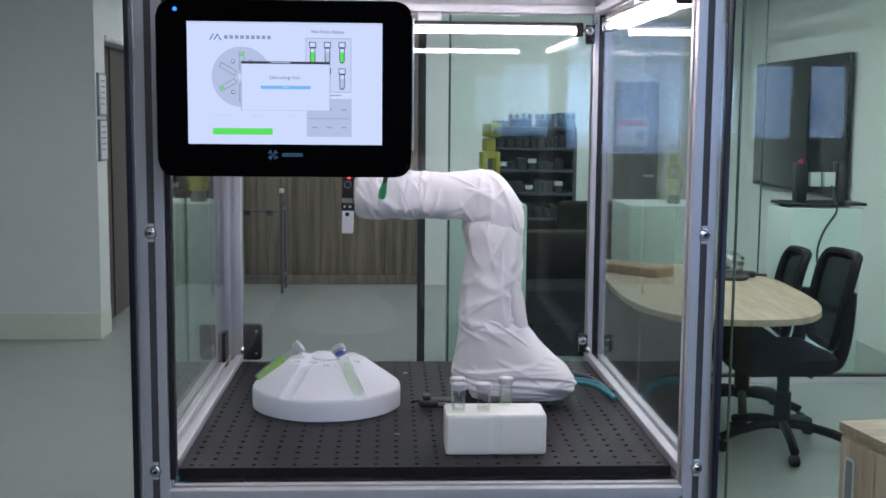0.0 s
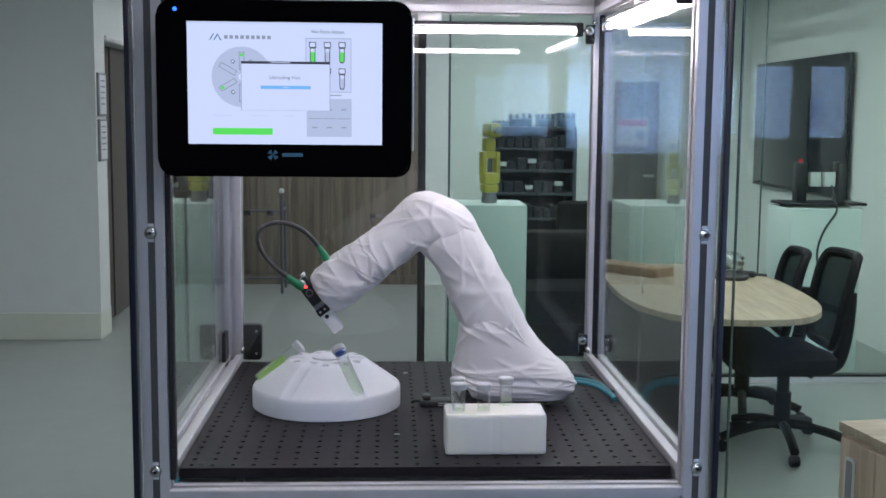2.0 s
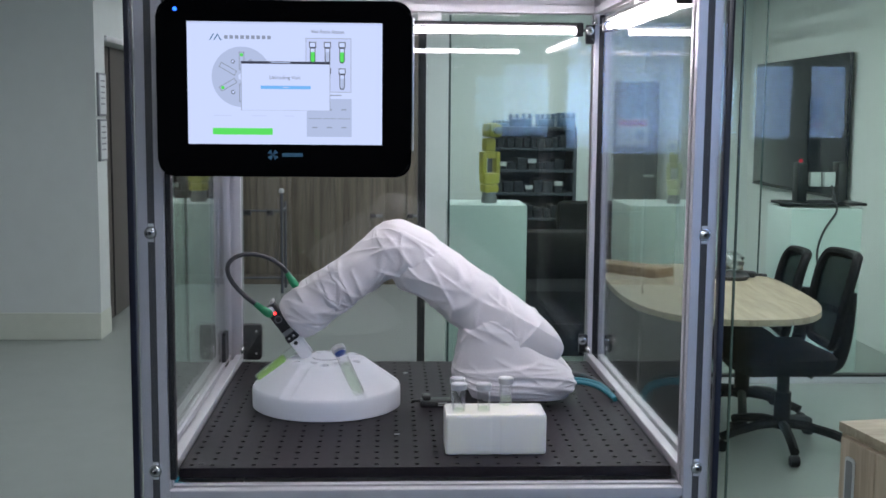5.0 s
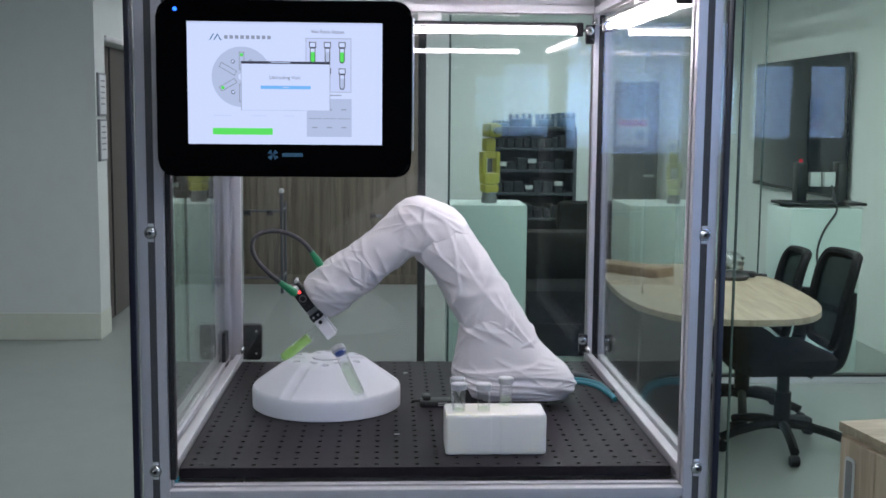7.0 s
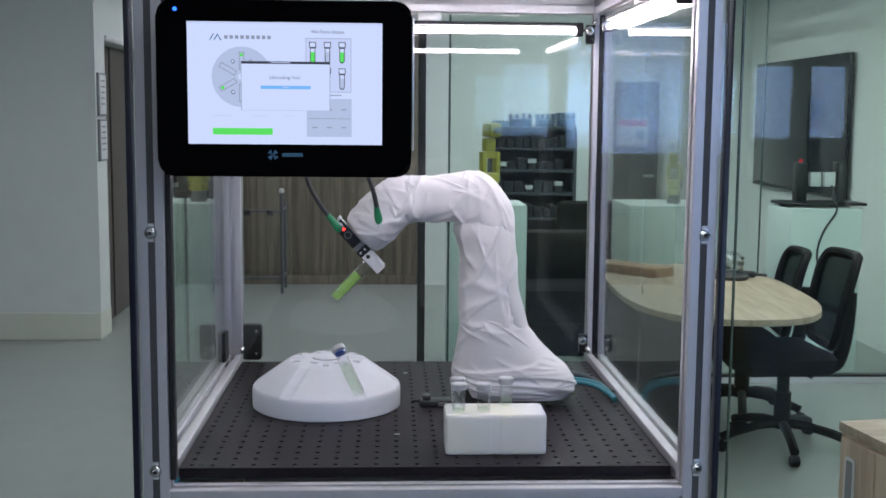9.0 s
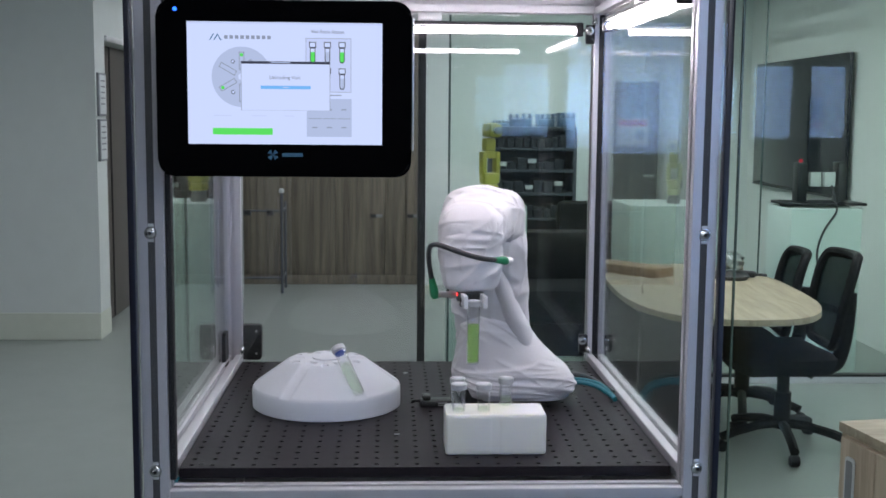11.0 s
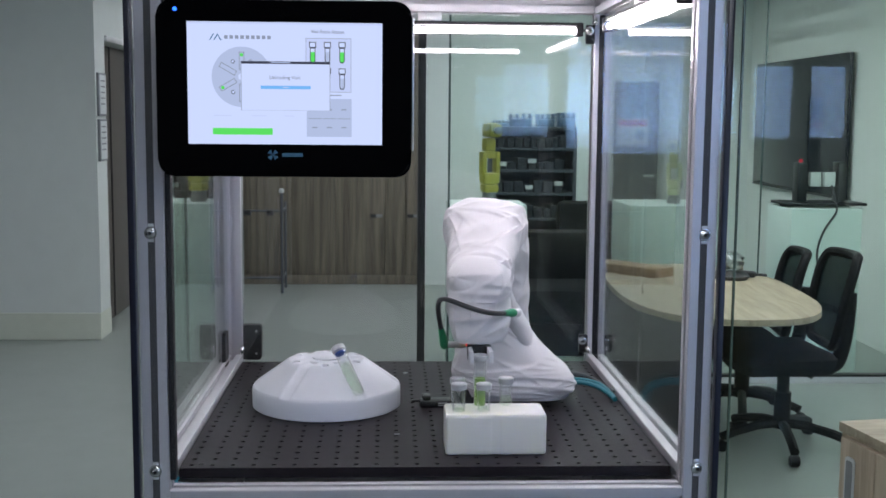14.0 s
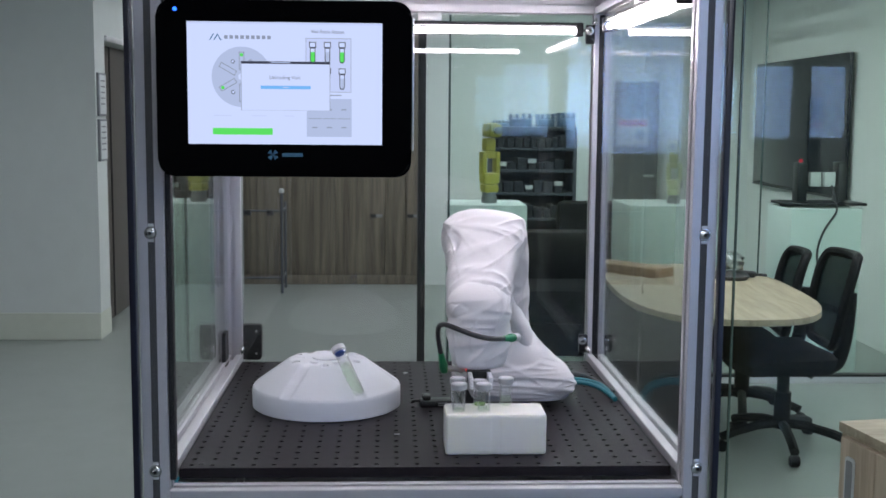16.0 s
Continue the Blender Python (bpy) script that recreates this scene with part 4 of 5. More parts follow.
S_BLUE = glow("screen_blue", (0.18, 0.48, 0.95), 0.95)
S_GREEN = glow("screen_green", (0.12, 0.80, 0.14), 0.9)
S_PALE = glow("screen_pale", (0.55, 0.63, 0.93), 0.98)
S_LOGO = glow("screen_logo_blue", (0.10, 0.30, 0.62), 0.5)
scr = part("screen", box(SX - SW / 2, SX + SW / 2, -0.0006, 0.0, SZ - SH / 2, SZ + SH / 2, 0), S_BG, mon, "lit screen")


def on_screen(name, outline, u, v, material, lift):
    """u, v: place on the screen in thousandths of its width, from the top left."""
    k = SW / 1000.0
    x, z = SX - SW / 2 + u * k, SZ + SH / 2 - v * k
    return part(name, prism([(a * k, b * k) for a, b in outline], 0.0001, m=pose(x, -0.0006 - 0.00022 * lift, z, 90)), material, scr, smooth=False)


def rect(w, h):
    return [(-w / 2, -h / 2), (w / 2, -h / 2), (w / 2, h / 2), (-w / 2, h / 2)]


def disc(r, n=28):
    return [(r * math.cos(2 * math.pi * k / n), r * math.sin(2 * math.pi * k / n)) for k in range(n)]


def screen_text(t, size, u, v, material, lift=6):
    k = SW / 1000.0
    return letters("screen_text", t, size * k, material, scr, pose(SX - SW / 2 + u * k, -0.0006 - 0.00022 * lift, SZ + SH / 2 - v * k, 90), depth=0.00005)


on_screen("title_strip", rect(996, 8), 500, 6, S_PALE, 1)
# logo drawn as plain shapes
for dx, sl in ((-14, 10), (8, 10), (24, -10)):
    on_screen("logo_stroke", [(dx - sl - 3, -16), (dx - sl + 3, -16), (dx + sl + 3, 16), (dx + sl - 3, 16)], 140, 78, S_LOGO, 1)
for k in range(9):
    on_screen("logo_bar", rect(18, 18), 199 + 27.5 * k, 78, S_MID, 1)
on_screen("carousel_disc", disc(154, 48), 278, 280, S_GREY, 1)
for a, tipm in ((90, S_GREEN), (150, S_GREY), (210, S_GREEN), (270, S_GREY), (30, S_GREY), (330, S_GREY)):
    ca, sa = math.cos(radians(a)), math.sin(radians(a))
    sl = [(ca * p - sa * q, sa * p + ca * q) for p, q in ((35, -14), (128, -14), (128, 14), (35, 14))]
    on_screen("slot", sl, 278, 280, S_MID, 2)
    on_screen("slot_field", [(ca * p - sa * q, sa * p + ca * q) for p, q in ((39, -10), (124, -10), (124, 10), (39, 10))], 278, 280, S_GREY, 2.5)
    on_screen("slot_dot", [(ca * 112 + x, sa * 112 + y) for x, y in disc(9, 16)], 278, 280, tipm, 3)
for a in (60, 120, 240, 300):
    ca, sa = math.cos(radians(a)), math.sin(radians(a))
    on_screen("ring_dot", [(ca * 90 + x, sa * 90 + y) for x, y in disc(10, 16)], 278, 280, S_DARK, 2)
    on_screen("ring_dot", [(ca * 90 + x, sa * 90 + y) for x, y in disc(6.5, 16)], 278, 280, S_BG, 3)
on_screen("hub_dot", disc(18), 278, 280, S_BG, 3)
screen_text("Vial Rack Status", 27, 718, 55, S_TEXT, 2)
on_screen("rack_frame", rect(234, 276), 723, 217, S_MID, 1)
on_screen("rack_field", rect(229, 271), 723, 217, S_PALE, 2)
for i, u in enumerate((642, 718, 793)):
    for j, v0 in enumerate((98, 232)):
        fillm = S_GREEN if (j == 0 and i != 1) else S_GREY
        on_screen("vial_cap", rect(36, 30), u, v0 + 15, S_DARK, 3)
        on_screen("vial_cap", rect(28, 22), u, v0 + 15, S_BG, 4)
        on_screen("vial_tube", [(-14, 40), (-14, -25), (-8, -38), (8, -38), (14, -25), (14, 40)], u, v0 + 70, S_DARK, 3)
        on_screen("vial_tube", [(-10, 36), (-10, -24), (-6, -33), (6, -33), (10, -24), (10, 36)], u, v0 + 70, S_BG, 4)
        on_screen("vial_fill", [(-10, 18), (-10, -24), (-6, -33), (6, -33), (10, -24), (10, 18)], u, v0 + 70, fillm, 5)
on_screen("note_bar", rect(60, 6), 760, 370, S_MID, 1)
on_screen("key_field", rect(232, 196), 726, 486, S_GREY, 1)
for k in range(3):
    on_screen("key_line", rect(66, 3), 652 + 75 * k, 490, S_MID, 2)
    on_screen("key_label", rect(26, 6), 652 + 75 * k, 536, S_MID, 2)
    on_screen("key_label", rect(26, 6), 652 + 75 * k, 444, S_MID, 2)
for u, w in ((178, 90), (365, 75), (520, 50)):
    on_screen("label_bar", rect(w, 5), u, 478, S_PALE, 1)
on_screen("start_button", rect(308, 34), 280, 559, S_GREEN, 1)
on_screen("dialog_shadow", rect(458, 250), 503, 325, S_MID, 6)
on_screen("dialog", rect(452, 238), 503, 330, S_BG, 7)
on_screen("dialog_title", rect(456, 13), 503, 206, S_DARK, 8)
on_screen("dialog_title_label", rect(100, 5), 478, 205, S_GREY, 9)
screen_text("Unloading Vials", 26, 500, 290, S_TEXT, 8)
on_screen("progress_bar", rect(256, 17), 503, 332, S_BLUE, 8)
on_screen("progress_label", rect(30, 4), 503, 332, S_PALE, 9)
# maker's mark on the bezel, as plain shapes
BZ = mat("bezel_mark_blue", (0.06, 0.16, 0.26), 0.4)
for k in range(4):
    a = radians(90 * k + 20)
    part("maker_mark", prism([(0, 0), (0.0062 * math.cos(a), 0.0062 * math.sin(a)), (0.0062 * math.cos(a + 0.9), 0.0062 * math.sin(a + 0.9))], 0.0002, m=pose(-0.016, -0.0002, -0.0735, 90)), BZ, mon)
part("maker_mark", box(-0.006, 0.016, -0.0004, -0.0001, -0.0755, -0.0715, 0), BZ, mon)


# ---- robot arm in its white protective sleeve ----
BX, BY = 0.1035, 0.323
L1, LF, LO, SHZ, GR = 0.135, 0.120, 0.038, 0.135, 0.090
robot = thing("industrial_robot", pose(BX, BY, 0), "compact robot arm in a wrinkled white protective sleeve", "robot")


def cloth_folds(u, a, girth, sets, seed):
    """Height of the folds over a tube. u: along, a: angle, girth: mean radius. sets: (count, slant, spread, shortest, longest, height, from, to)."""
    rng = random.Random(seed)
    d = np.zeros_like(u)
    for count, slant, spread, shortest, longest, height, lo, hi in sets:
        for _ in range(count):
            u0, a0 = rng.uniform(lo, hi), rng.uniform(0, 2 * math.pi)
            t = radians(rng.gauss(slant, spread) * rng.choice((1, 1, -1)))
            half = rng.uniform(shortest, longest) / 2
            h, w = 1.35 * height * rng.uniform(0.6, 1.25), rng.uniform(0.0020, 0.0055)
            bend, flip = rng.uniform(-5, 5), rng.choice((0.45, 1.0, 1.9))
            dv = ((a - a0 + math.pi) % (2 * math.pi) - math.pi) * girth
            du = u - u0
            p, q = du * math.cos(t) + dv * math.sin(t), -du * math.sin(t) + dv * math.cos(t)
            q = q + bend * p * p
            fade = np.clip(1 - (p / half) ** 2, 0, 1)
            ws = w * (0.5 + 0.5 * fade)
            x = np.where(q > 0, q / (ws * flip), -q / (ws * 1.6))
            d += h * fade * (np.exp(-x) - 0.22 * np.exp(-(x / 2.6) ** 2))
    return d


def sleeve(sections, seed, sets, axis="x", nr=150, na=150, power=2.3):
    """Wrinkled cloth tube. sections: (along, centre, half depth, half width); sets: its folds."""
    P = [Vector((s[0], s[1], s[2])) for s in sections]
    Wd = [Vector((s[0], s[3], 0)) for s in sections]
    n = max(2, nr // (len(sections) - 1))
    sp, sw = spline(P, n), spline(Wd, n)
    ang = np.linspace(0, 2 * math.pi, na, endpoint=False)
    along = np.array([q[0] for q in sp])
    girth = sum(s[2] + s[3] for s in sections) / (2 * len(sections))
    U, A = np.meshgrid(along, ang, indexing="ij")
    D = cloth_folds(U, A, girth, sets, seed)
    D = 0.0055 * np.tanh(D / 0.0055)
    bm = bmesh.new()
    rings = []
    off = Vector((seed * 7.3, seed * 3.1, seed * 1.7))
    for i, ((s, c, hz), (_, hy, _)) in enumerate(zip(sp, sw)):
        ring = []
        hz, hy = max(hz, 0.0008), max(hy, 0.0008)
        for k in range(na):
            ca, sa = math.cos(ang[k]), math.sin(ang[k])
            y = hy * math.copysign(abs(ca) ** (2 / power), ca)
            z = c + hz * math.copysign(abs(sa) ** (2 / power), sa)
            d = float(D[i, k]) + 0.0030 * noise.noise(Vector((s * 10, y * 14, z * 14)) + off * 2) + 0.0012 * noise.noise(Vector((s * 30, y * 34, z * 34)) + off)
            p = Vector((s, y, z)) + Vector((0, ca / hy, sa / hz)).normalized() * d * min(1.0, min(hz, hy) / 0.02)
            ring.append(bm.verts.new(p if axis == "x" else Vector((p.z, p.y, p.x))))
        rings.append(ring)
    for a, b in zip(rings, rings[1:]):
        for k in range(na):
            bm.faces.new((a[k], a[(k + 1) % na], b[(k + 1) % na], b[k]))
    bm.faces.new(rings[0])
    bm.faces.new(rings[-1])
    return bm


# base skirt, along z: (height, centre x, half depth, half width)
part("robot_base", box(-0.045, 0.055, -0.045, 0.045, 0.0, 0.03, 0.004), BLACK, robot, "black robot foot under the sleeve")
part("base_sleeve", sleeve([(0.012, 0.036, 0.072, 0.045), (0.017, 0.037, 0.084, 0.054), (0.030, 0.037, 0.090, 0.059), (0.045, 0.033, 0.086, 0.060), (0.065, 0.0235, 0.0755, 0.059),
                            (0.090, 0.0115, 0.0615, 0.057), (0.115, 0.0035, 0.0505, 0.055), (0.132, -0.002, 0.040, 0.050), (0.146, -0.006, 0.026, 0.036), (0.153, -0.008, 0.012, 0.018), (0.155, -0.008, 0.003, 0.004)],
                           3, [(40, 82, 7, 0.06, 0.20, 0.0038, 0.012, 0.060), (20, 58, 20, 0.05, 0.10, 0.0032, 0.05, 0.15)], "z", 150, 180, 2.6), CLOTH, robot, "gathered skirt of the sleeve")
hem = [(0.036 + 0.082 * math.cos(a), 0.053 * math.sin(a), 0.0135 + 0.002 * math.sin(3 * a)) for a in [2 * math.pi * k / 48 for k in range(49)]]
part("hem", tube(hem, 0.0028, 8), CLOTH, robot, "elastic hem")
upper = part("upper_sleeve", sleeve([(-0.124, 0.002, 0.003, 0.004), (-0.121, 0.002, 0.012, 0.020), (-0.110, 0.002, 0.021, 0.034), (-0.085, 0.001, 0.031, 0.045), (-0.050, 0.001, 0.038, 0.052), (-0.010, -0.0025, 0.0450, 0.0545), (0.035, 0.0010, 0.0430, 0.055), (0.09, 0.006, 0.0395, 0.056),
                                     (0.125, 0.004, 0.0425, 0.0555), (0.145, 0.002, 0.037, 0.051), (0.159, -0.003, 0.024, 0.036), (0.165, -0.004, 0.003, 0.004)],
                                    11, [(13, 14, 10, 0.09, 0.19, 0.0034, -0.06, 0.13), (22, 66, 16, 0.04, 0.09, 0.0042, -0.07, 0.06), (14, 40, 25, 0.03, 0.07, 0.0034, 0.07, 0.15)], nr=180), CLOTH, robot, "upper arm of the sleeve")
fore = part("forearm_sleeve", sleeve([(-0.050, 0.002, 0.003, 0.004), (-0.047, 0.002, 0.020, 0.028), (-0.036, 0.006, 0.035, 0.047), (-0.012, 0.021, 0.047, 0.0565), (0.015, 0.031, 0.0400, 0.054), (0.045, 0.036, 0.0325, 0.046), (0.08, 0.038, 0.0305, 0.042),
                                      (0.11, 0.038, 0.0315, 0.040), (0.135, 0.038, 0.030, 0.038), (0.15, 0.038, 0.018, 0.024), (0.155, 0.038, 0.003, 0.004)],
                                     23, [(24, 40, 14, 0.05, 0.11, 0.0038, -0.03, 0.13), (12, 14, 14, 0.06, 0.13, 0.0034, 0.0, 0.12), (20, 80, 12, 0.04, 0.08, 0.0040, 0.0, 0.14)], power=3.0), CLOTH, robot, "forearm of the sleeve")
wrist = part("wrist_sleeve", sleeve([(-0.036, 0, 0.003, 0.004), (-0.032, 0, 0.018, 0.024), (-0.015, 0, 0.031, 0.039), (0.015, 0.0, 0.0325, 0.039), (0.045, -0.001, 0.0335, 0.038), (0.066, -0.001, 0.034, 0.036), (0.076, -0.001, 0.032, 0.032), (0.0795, -0.001, 0.024, 0.024), (0.0802, -0.001, 0.003, 0.003)],
                                    31, [(20, 24, 18, 0.04, 0.08, 0.0042, -0.01, 0.07), (22, 72, 16, 0.03, 0.07, 0.0042, -0.01, 0.065)], nr=110), CLOTH, robot, "wrist cuff of the sleeve")

gusset = part("sleeve_gusset", sleeve([(-0.03, 0, 0.003, 0.004), (-0.026, 0, 0.011, 0.018), (-0.01, 0, 0.016, 0.026), (0.05, 0, 0.0185, 0.040), (0.12, 0, 0.0175, 0.050), (0.20, 0, 0.015, 0.048), (0.245, 0, 0.011, 0.042), (0.262, 0, 0.006, 0.02), (0.265, 0, 0.002, 0.003)],
                                      41, [(7, 6, 5, 0.12, 0.24, 0.0026, 0.02, 0.2), (5, 55, 15, 0.03, 0.06, 0.002, 0.0, 0.2)]), CLOTH, robot, "taut rear fold of the sleeve")

# gripper: x along the flange axis, -z towards the fingers
grip = part("gripper", box(-0.0085, 0.0085, -0.013, 0.013, -0.008, 0.036, 0.0012), BLACK, robot, "black electric gripper")
part("flange", cyl(0.018, 0.012, pose(-0.0205, 0, 0, 0, 90, 0), 20), STEEL, grip)
part("top_plate", box(-0.0095, -0.0045, -0.012, 0.012, 0.0362, 0.0405, 0.0006), STEEL, grip)
part("rail_block", box(-0.0080, 0.0080, -0.0145, 0.0145, -0.0145, -0.0082, 0.0008), SIGNG, grip)
part("carriage", box(-0.0092, 0.0092, -0.0155, 0.0155, -0.0260, -0.0147, 0.001), BLACK, grip)
part("status_led", box(-0.0035, 0.0005, 0.0131, 0.0138, 0.0205, 0.0245, 0.0003), REDLED, grip, "red status light")
part("ring_mark", lathe([(0.0042, 0), (0.0055, 0), (0.0055, 0.0006), (0.0042, 0.0006), (0.0042, 0)], 20, m=pose(0, 0.0131, 0.012, -90)), SIGNG, grip)
for sx in (-0.004, 0.004):
    part("pin", cyl(0.0018, 0.0008, pose(sx, 0.0156, -0.020, -90), 10), STEEL, grip)
for sy in (-1, 1):
    y0, y1 = (0.0098, 0.0152) if sy > 0 else (-0.0152, -0.0098)
    fg = part("finger", box(-0.0085, 0.0075, y0, y1, -0.0590, -0.0262, 0.0008), FINGER, grip, "white gripper finger")
    part("finger_screw", cyl(0.0030, 0.0012, pose(0, sy * 0.0152, -0.0225 - 0.0085, -90 * sy), 14), BLACK, fg)
gc = part("connector", cyl(0.0042, 0.026, pose(0.0, 0.0131, 0.030, -90), 14, bevel=0.0006), STEEL, grip, "threaded metal connector")
part("connector_ring", cyl(0.0056, 0.006, pose(0.0, 0.0175, 0.030, -90), 14), STEEL, gc)
gplug = part("gripper_plug", lathe([(0, -0.0062), (0.0042, -0.0052), (0.0062, -0.001), (0.0060, 0.006), (0.0050, 0.014), (0.0040, 0.024), (0, 0.024)], 14), GREEN, robot, "green angled cable plug")
fplug = part("sleeve_plug", lathe([(0, -0.006), (0.0050, -0.006), (0.0060, -0.001), (0.0058, 0.006), (0.0044, 0.012), (0.0038, 0.0205), (0, 0.0205)], 14), GREEN, robot, "green cable plug on the sleeve")
part("sleeve_knot", lathe([(0, -0.015), (0.0056, -0.0145), (0.0054, -0.011), (0.0053, -0.007), (0.0052, -0.002), (0, -0.002)], 16), CLOTH, fplug, "gathered cloth round the plug")
part("nut", cyl(0.0048, 0.005, pose(0, 0, -0.0105), 6), STEEL, fplug)
NSEG = 26
SEG_LEN = 0.0135
seg0 = lathe([(0, -SEG_LEN / 2), (0.0026, -SEG_LEN / 2 + 0.0006), (0.0034, -SEG_LEN / 2 + 0.0024), (0.0034, SEG_LEN / 2 - 0.0024), (0.0026, SEG_LEN / 2 - 0.0006), (0, SEG_LEN / 2)], 12)
cable_parts = [part("cable_segment", seg0, CABLE, robot)]
for k in range(NSEG - 1):
    o2 = new("cable_segment", cable_parts[0].data)
    o2.parent = robot
    cable_parts.append(o2)

# ---- motion ----
# gripper in the arm's plane: seconds, x, z, downward tilt in degrees
PATH_A = [(0.0, -0.1080, 0.3130, -1.0), (0.2, -0.1085, 0.3120, -0.5), (0.35, -0.112, 0.305, 1.0), (0.5, -0.1195, 0.2895, 4.0), (0.7, -0.137, 0.248, 18.0), (0.85, -0.142, 0.208, 28.0),
          (1.0, -0.1435, 0.177, 34.5), (1.15, -0.1445, 0.171, 36.3), (1.5, -0.147, 0.1645, 36.6), (4.33, -0.2025, 0.1165, 36.6), (5.17, -0.2025, 0.1165, 36.6),
          (8.0, -0.147, 0.1645, 36.6), (8.35, -0.1445, 0.171, 36.6), (8.5, -0.141, 0.177, 36.6), (8.65, -0.134, 0.193, 37.0), (8.8, -0.119, 0.220, 39.0), (9.0, -0.0995, 0.2425, 43.0), (9.2, -0.0885, 0.250, 46.5), (9.3, -0.086, 0.2515, 47.5)]
# height of the vial's cap while it sinks into the rack
PATH_B = [(11.25, 0.191), (11.45, 0.190), (15.2, 0.0935), (15.4, 0.091), (16.0, 0.091)]
RACK_X, RACK_Y, GRIP_V, TIP = 0.0705, 0.095, 0.040, 0.082
ROLL_B = 170.0


def lerp_rows(rows, t):
    if t <= rows[0][0]:
        return rows[0][1:]
    for a, b in zip(rows, rows[1:]):
        if t <= b[0]:
            k = (t - a[0]) / (b[0] - a[0])
            return tuple(p + (q - p) * k for p, q in zip(a[1:], b[1:]))
    return rows[-1][1:]


def solve_arm(r, z, tilt):
    """Shoulder lift and forearm tilt (degrees above level) for a gripper at (r, z)."""
    wr, wz = r - GR * math.cos(radians(tilt)), z + GR * math.sin(radians(tilt))
    l2 = math.hypot(LF, LO)
    dx, dz = wr, wz - SHZ
    d = min(math.hypot(dx, dz), L1 + l2 - 0.0005)
    lift = math.atan2(dz, dx) + math.acos((L1 * L1 + d * d - l2 * l2) / (2 * L1 * d))
    er, ez = L1 * math.cos(lift), SHZ + L1 * math.sin(lift)
    fa = math.atan2(wz - ez, wr - er) - math.atan2(LO, LF)
    return math.degrees(lift), math.degrees(fa)


def joints_a(t):
    x, z, tilt = lerp_rows(PATH_A, t)
    lift, fa = solve_arm(BX - x, z, tilt)
    return [0.0, lift, fa, tilt, 0.0]


def joints_b(t):
    (top,) = lerp_rows(PATH_B, t)
    turn = 80.0
    for _ in range(12):
        a = radians(180 + turn)
        fwd, lat = Vector((math.cos(a), math.sin(a), 0)), Vector((-math.sin(a), math.cos(a), 0))
        v = lat * math.sin(radians(ROLL_B)) - fwd * math.cos(radians(ROLL_B))
        fx, fy = RACK_X - GRIP_V * v.x - BX, RACK_Y - GRIP_V * v.y - BY
        turn = math.degrees(math.atan2(-fy, -fx))
    lift, fa = solve_arm(math.hypot(fx, fy), top - 0.006, 90.0)
    return [turn, lift, fa, 90.0, ROLL_B]


def joints(t):
    if t <= 9.3:
        return joints_a(t)
    if t >= 11.25:
        return joints_b(t)
    k = (t - 9.3) / (11.25 - 9.3)
    k = k * k * (3 - 2 * k)
    return [p + (q - p) * k for p, q in zip(joints_a(9.3), joints_b(11.25))]


def arm_poses(t):
    turn, lift, fa, tilt, roll = joints(t)
    B = pose(0, 0, 0, 0, 0, 180 + turn)
    U = B @ pose(0, 0, SHZ) @ pose(0, 0, 0, 0, -lift, 0)
    er, ez = L1 * math.cos(radians(lift)), SHZ + L1 * math.sin(radians(lift))
    F = B @ pose(er, 0, ez) @ pose(0, 0, 0, 0, -fa, 0)
    w = F @ Vector((LF, 0, LO))
    Wm = Matrix.Translation(w) @ B @ pose(0, 0, 0, 0, tilt, 0)
    G = Wm @ pose(GR, 0, 0) @ pose(0, 0, 0, roll, 0, 0)
    return U, F, Wm, G


def gusset_pose(t, U):
    """The rear fold of the sleeve, from the base's back up to the upper arm."""
    turn, lift, _, _, _ = joints(t)
    k = max(0.0, 90 - lift) * math.cos(radians(turn))
    away = math.sin(radians(turn)) ** 2
    root = Vector((0.046 + 0.0009 * k, 0, 0.052)).lerp(Vector((0.062, 0.018, 0.060)), away)
    aim = (U @ Vector((0.128, 0, 0.013))).lerp(Vector((0.018, -0.025, 0.165)), away)
    d = aim - root
    z = d.normalized()
    y = Vector((0, -1, 0))
    y = (y - z * y.dot(z)).normalized()
    M = Matrix((z, y, z.cross(y))).transposed().to_4x4()
    return Matrix.Translation(root - z * 0.05 * away) @ M


def ease(t, a, b):
    k = min(1.0, max(0.0, (t - a) / (b - a)))
    return k * k * (3 - 2 * k)


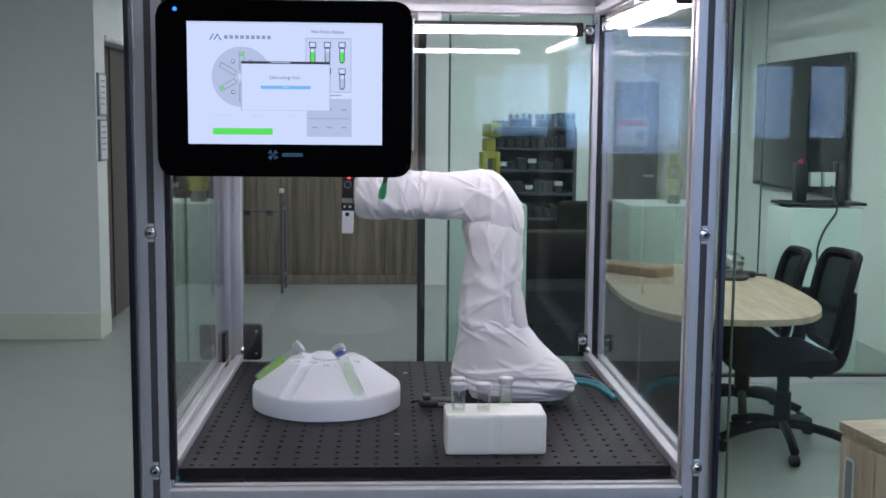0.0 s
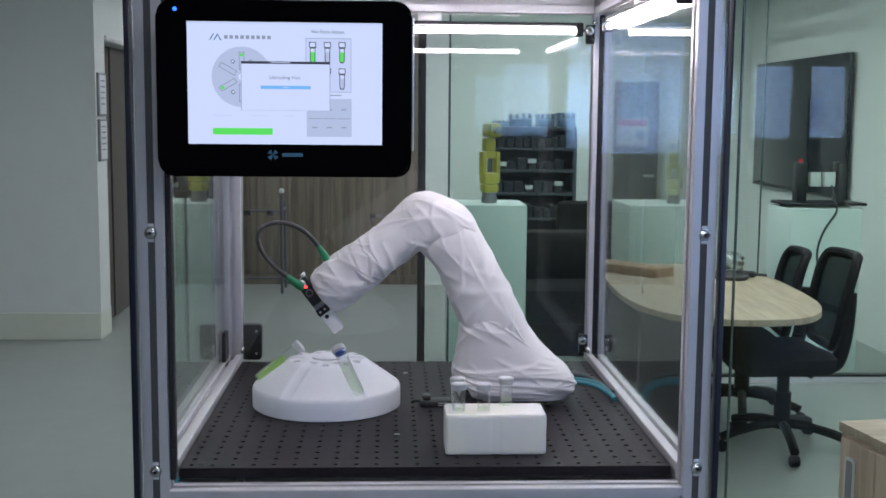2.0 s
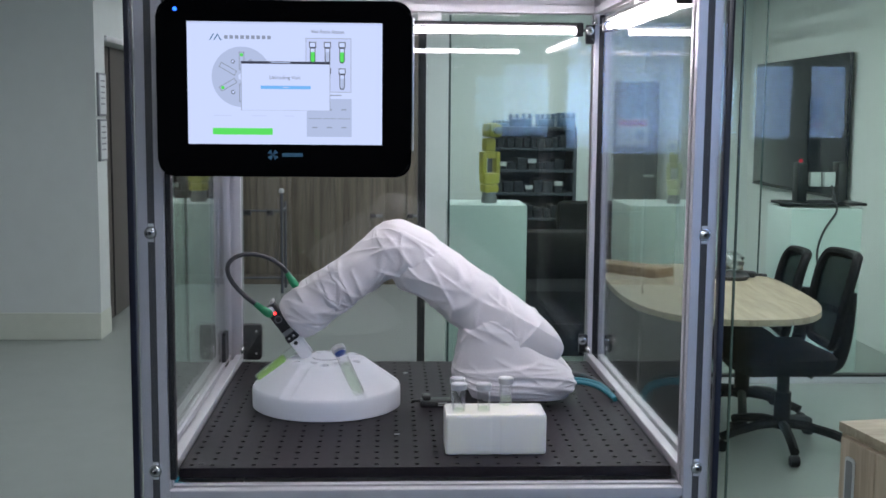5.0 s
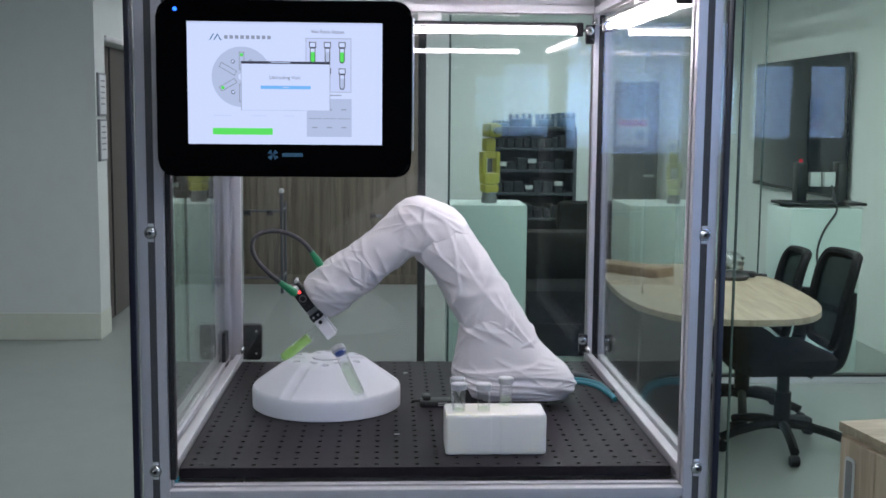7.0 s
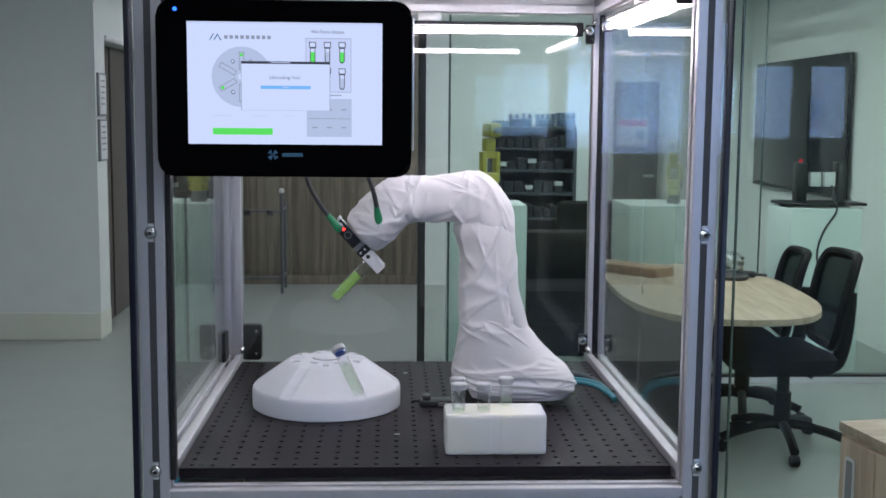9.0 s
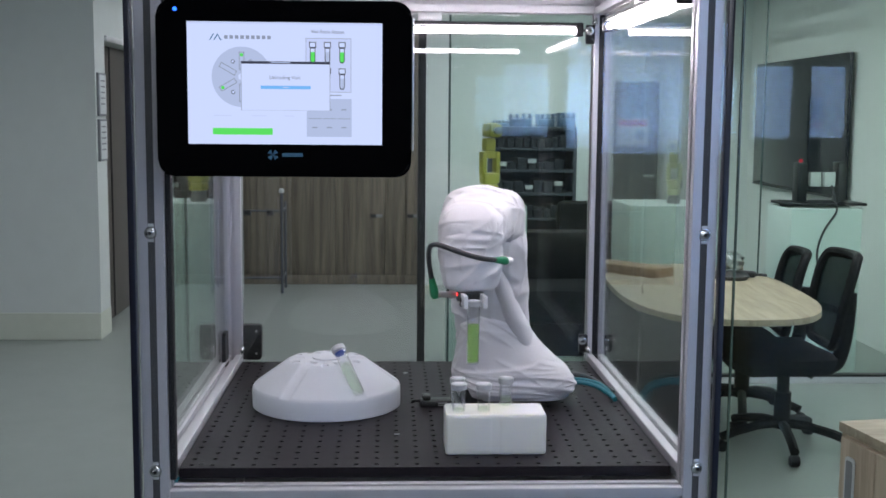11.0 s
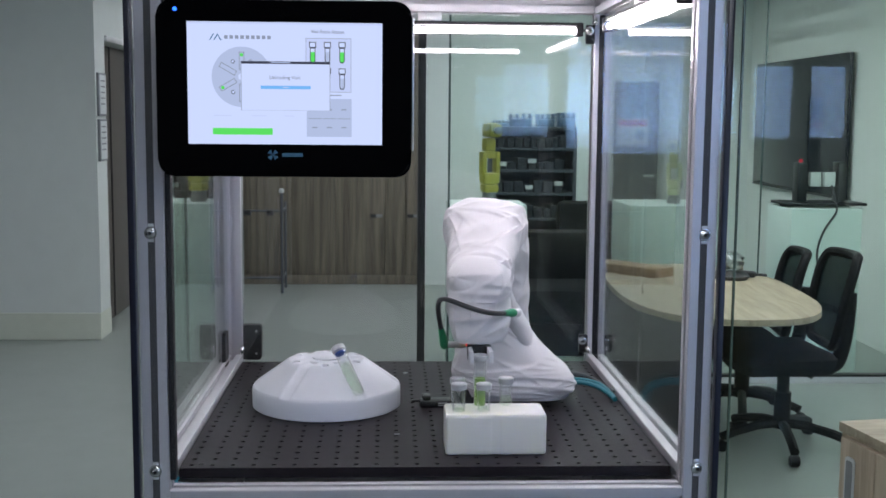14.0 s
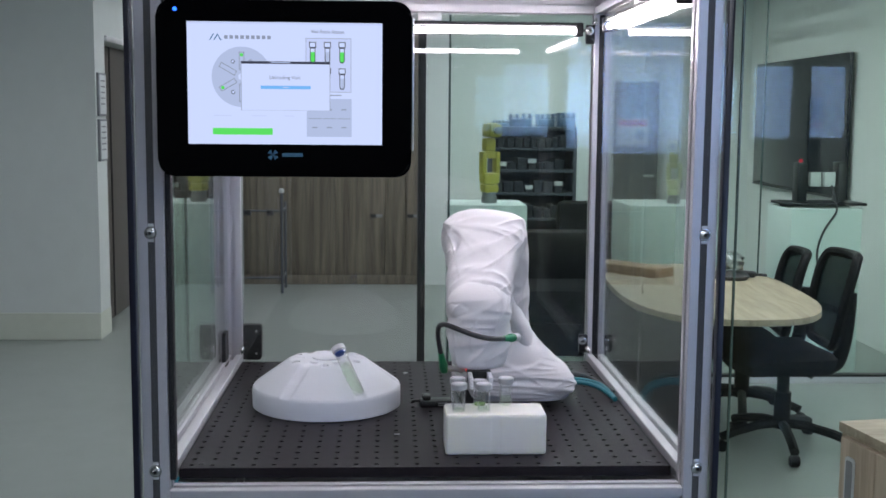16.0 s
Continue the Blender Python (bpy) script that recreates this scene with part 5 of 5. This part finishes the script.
def cable_poses(t, Wm, G):
    """The plug on the sleeve and the cable's segments, along a curve between the two plugs."""
    side = radians(78) * (ease(t, 0.35, 0.95) - ease(t, 8.4, 8.95))
    late = ease(t, 9.6, 11.0)
    rad = Vector((0, math.cos(side), math.sin(side)))
    root = Wm @ (Vector((0.040, 0, 0)) + rad * (0.041 + 0.004 * late))
    early = Vector((-0.12, 0.15, 0.95)) if late == 0 else Vector((-0.12, 0.15, 0.95)).lerp(Vector((-0.15, 0.1, 0.8)), late)
    out = (Wm.to_3x3() @ (early.lerp(rad, 0.35 * (1 - late)))).normalized()
    out = (out + late * 0.9 * (Wm.to_3x3() @ Vector((0.05, -0.8, 0.2)))).normalized()
    lift = (1 - ease(t, 0.35, 0.95)) + ease(t, 8.4, 8.95) - ease(t, 9.7, 10.6)
    out = (out + lift * Vector((0.25, 0, 0.9))).normalized()
    P = Matrix.Translation(root) @ out.to_track_quat("Z", "Y").to_matrix().to_4x4()
    root0 = G @ Vector((0.0, 0.043, 0.030))
    d0 = (G.to_3x3() @ Vector((0.30, 0.05, 1.0)).lerp(Vector((-1.0, 0.22, -0.25)), late)).normalized()
    d0 = (d0 + lift * Vector((0.1, 0, 0.45))).normalized()
    P0 = Matrix.Translation(root0) @ d0.to_track_quat("Z", "Y").to_matrix().to_4x4()
    p0 = P0 @ Vector((0, 0, 0.022))
    p3 = P @ Vector((0, 0, 0.020))
    k0, k3 = 0.122 - 0.034 * late + 0.036 * lift, 0.064 + 0.051 * late + 0.096 * lift
    k3 += 0.035 * min(1.0, max(0.0, (joints(t)[1] - 50) / 18)) * (1 - late) * (1 - lift)
    p1, p2 = p0 + d0 * k0, p3 + out * k3
    fine = [(1 - u) ** 3 * p0 + 3 * (1 - u) ** 2 * u * p1 + 3 * (1 - u) * u * u * p2 + u ** 3 * p3 for u in [k / 120 for k in range(121)]]
    run = [0.0]
    for a, b in zip(fine, fine[1:]):
        run.append(run[-1] + (b - a).length)
    res, i = [], 0
    for k in range(NSEG):
        s = (k + 0.5) / NSEG * run[-1]
        while run[i + 1] < s:
            i += 1
        f = (s - run[i]) / max(1e-9, run[i + 1] - run[i])
        a, b = fine[max(0, i - 2)], fine[min(120, i + 3)]
        res.append(Matrix.Translation(fine[i].lerp(fine[i + 1], f)) @ (b - a).to_track_quat("Z", "Y").to_matrix().to_4x4())
    return P, P0, res


def motions():
    times = [round(0.1 * k, 2) for k in range(161)]
    rows = {ob: [] for ob in [upper, fore, wrist, grip, fplug, gplug, gusset, moving_vial] + cable_parts}
    base = pose(BX, BY, 0)
    for t in times:
        U, F, Wm, G = arm_poses(t)
        for ob, m in zip((upper, fore, wrist, grip), (U, F, Wm, G)):
            rows[ob].append((t, m))
        rows[gusset].append((t, gusset_pose(t, U)))
        P, P0, segs = cable_poses(t, Wm, G)
        rows[fplug].append((t, P))
        rows[gplug].append((t, P0))
        for ob, m in zip(cable_parts, segs):
            rows[ob].append((t, m))
        held = arm_poses(max(t, 4.75))[3]
        hold = pose(0.004, 0, -GRIP_V, 0, 2.5 * (1 - ease(t, 9.6, 11.0)), 0) @ pose(TIP - 0.004, 0, 0, 0, -90, 0)
        rows[moving_vial].append((t, base @ held @ hold))
    for ob, r in rows.items():
        walk(ob, r)


motions()
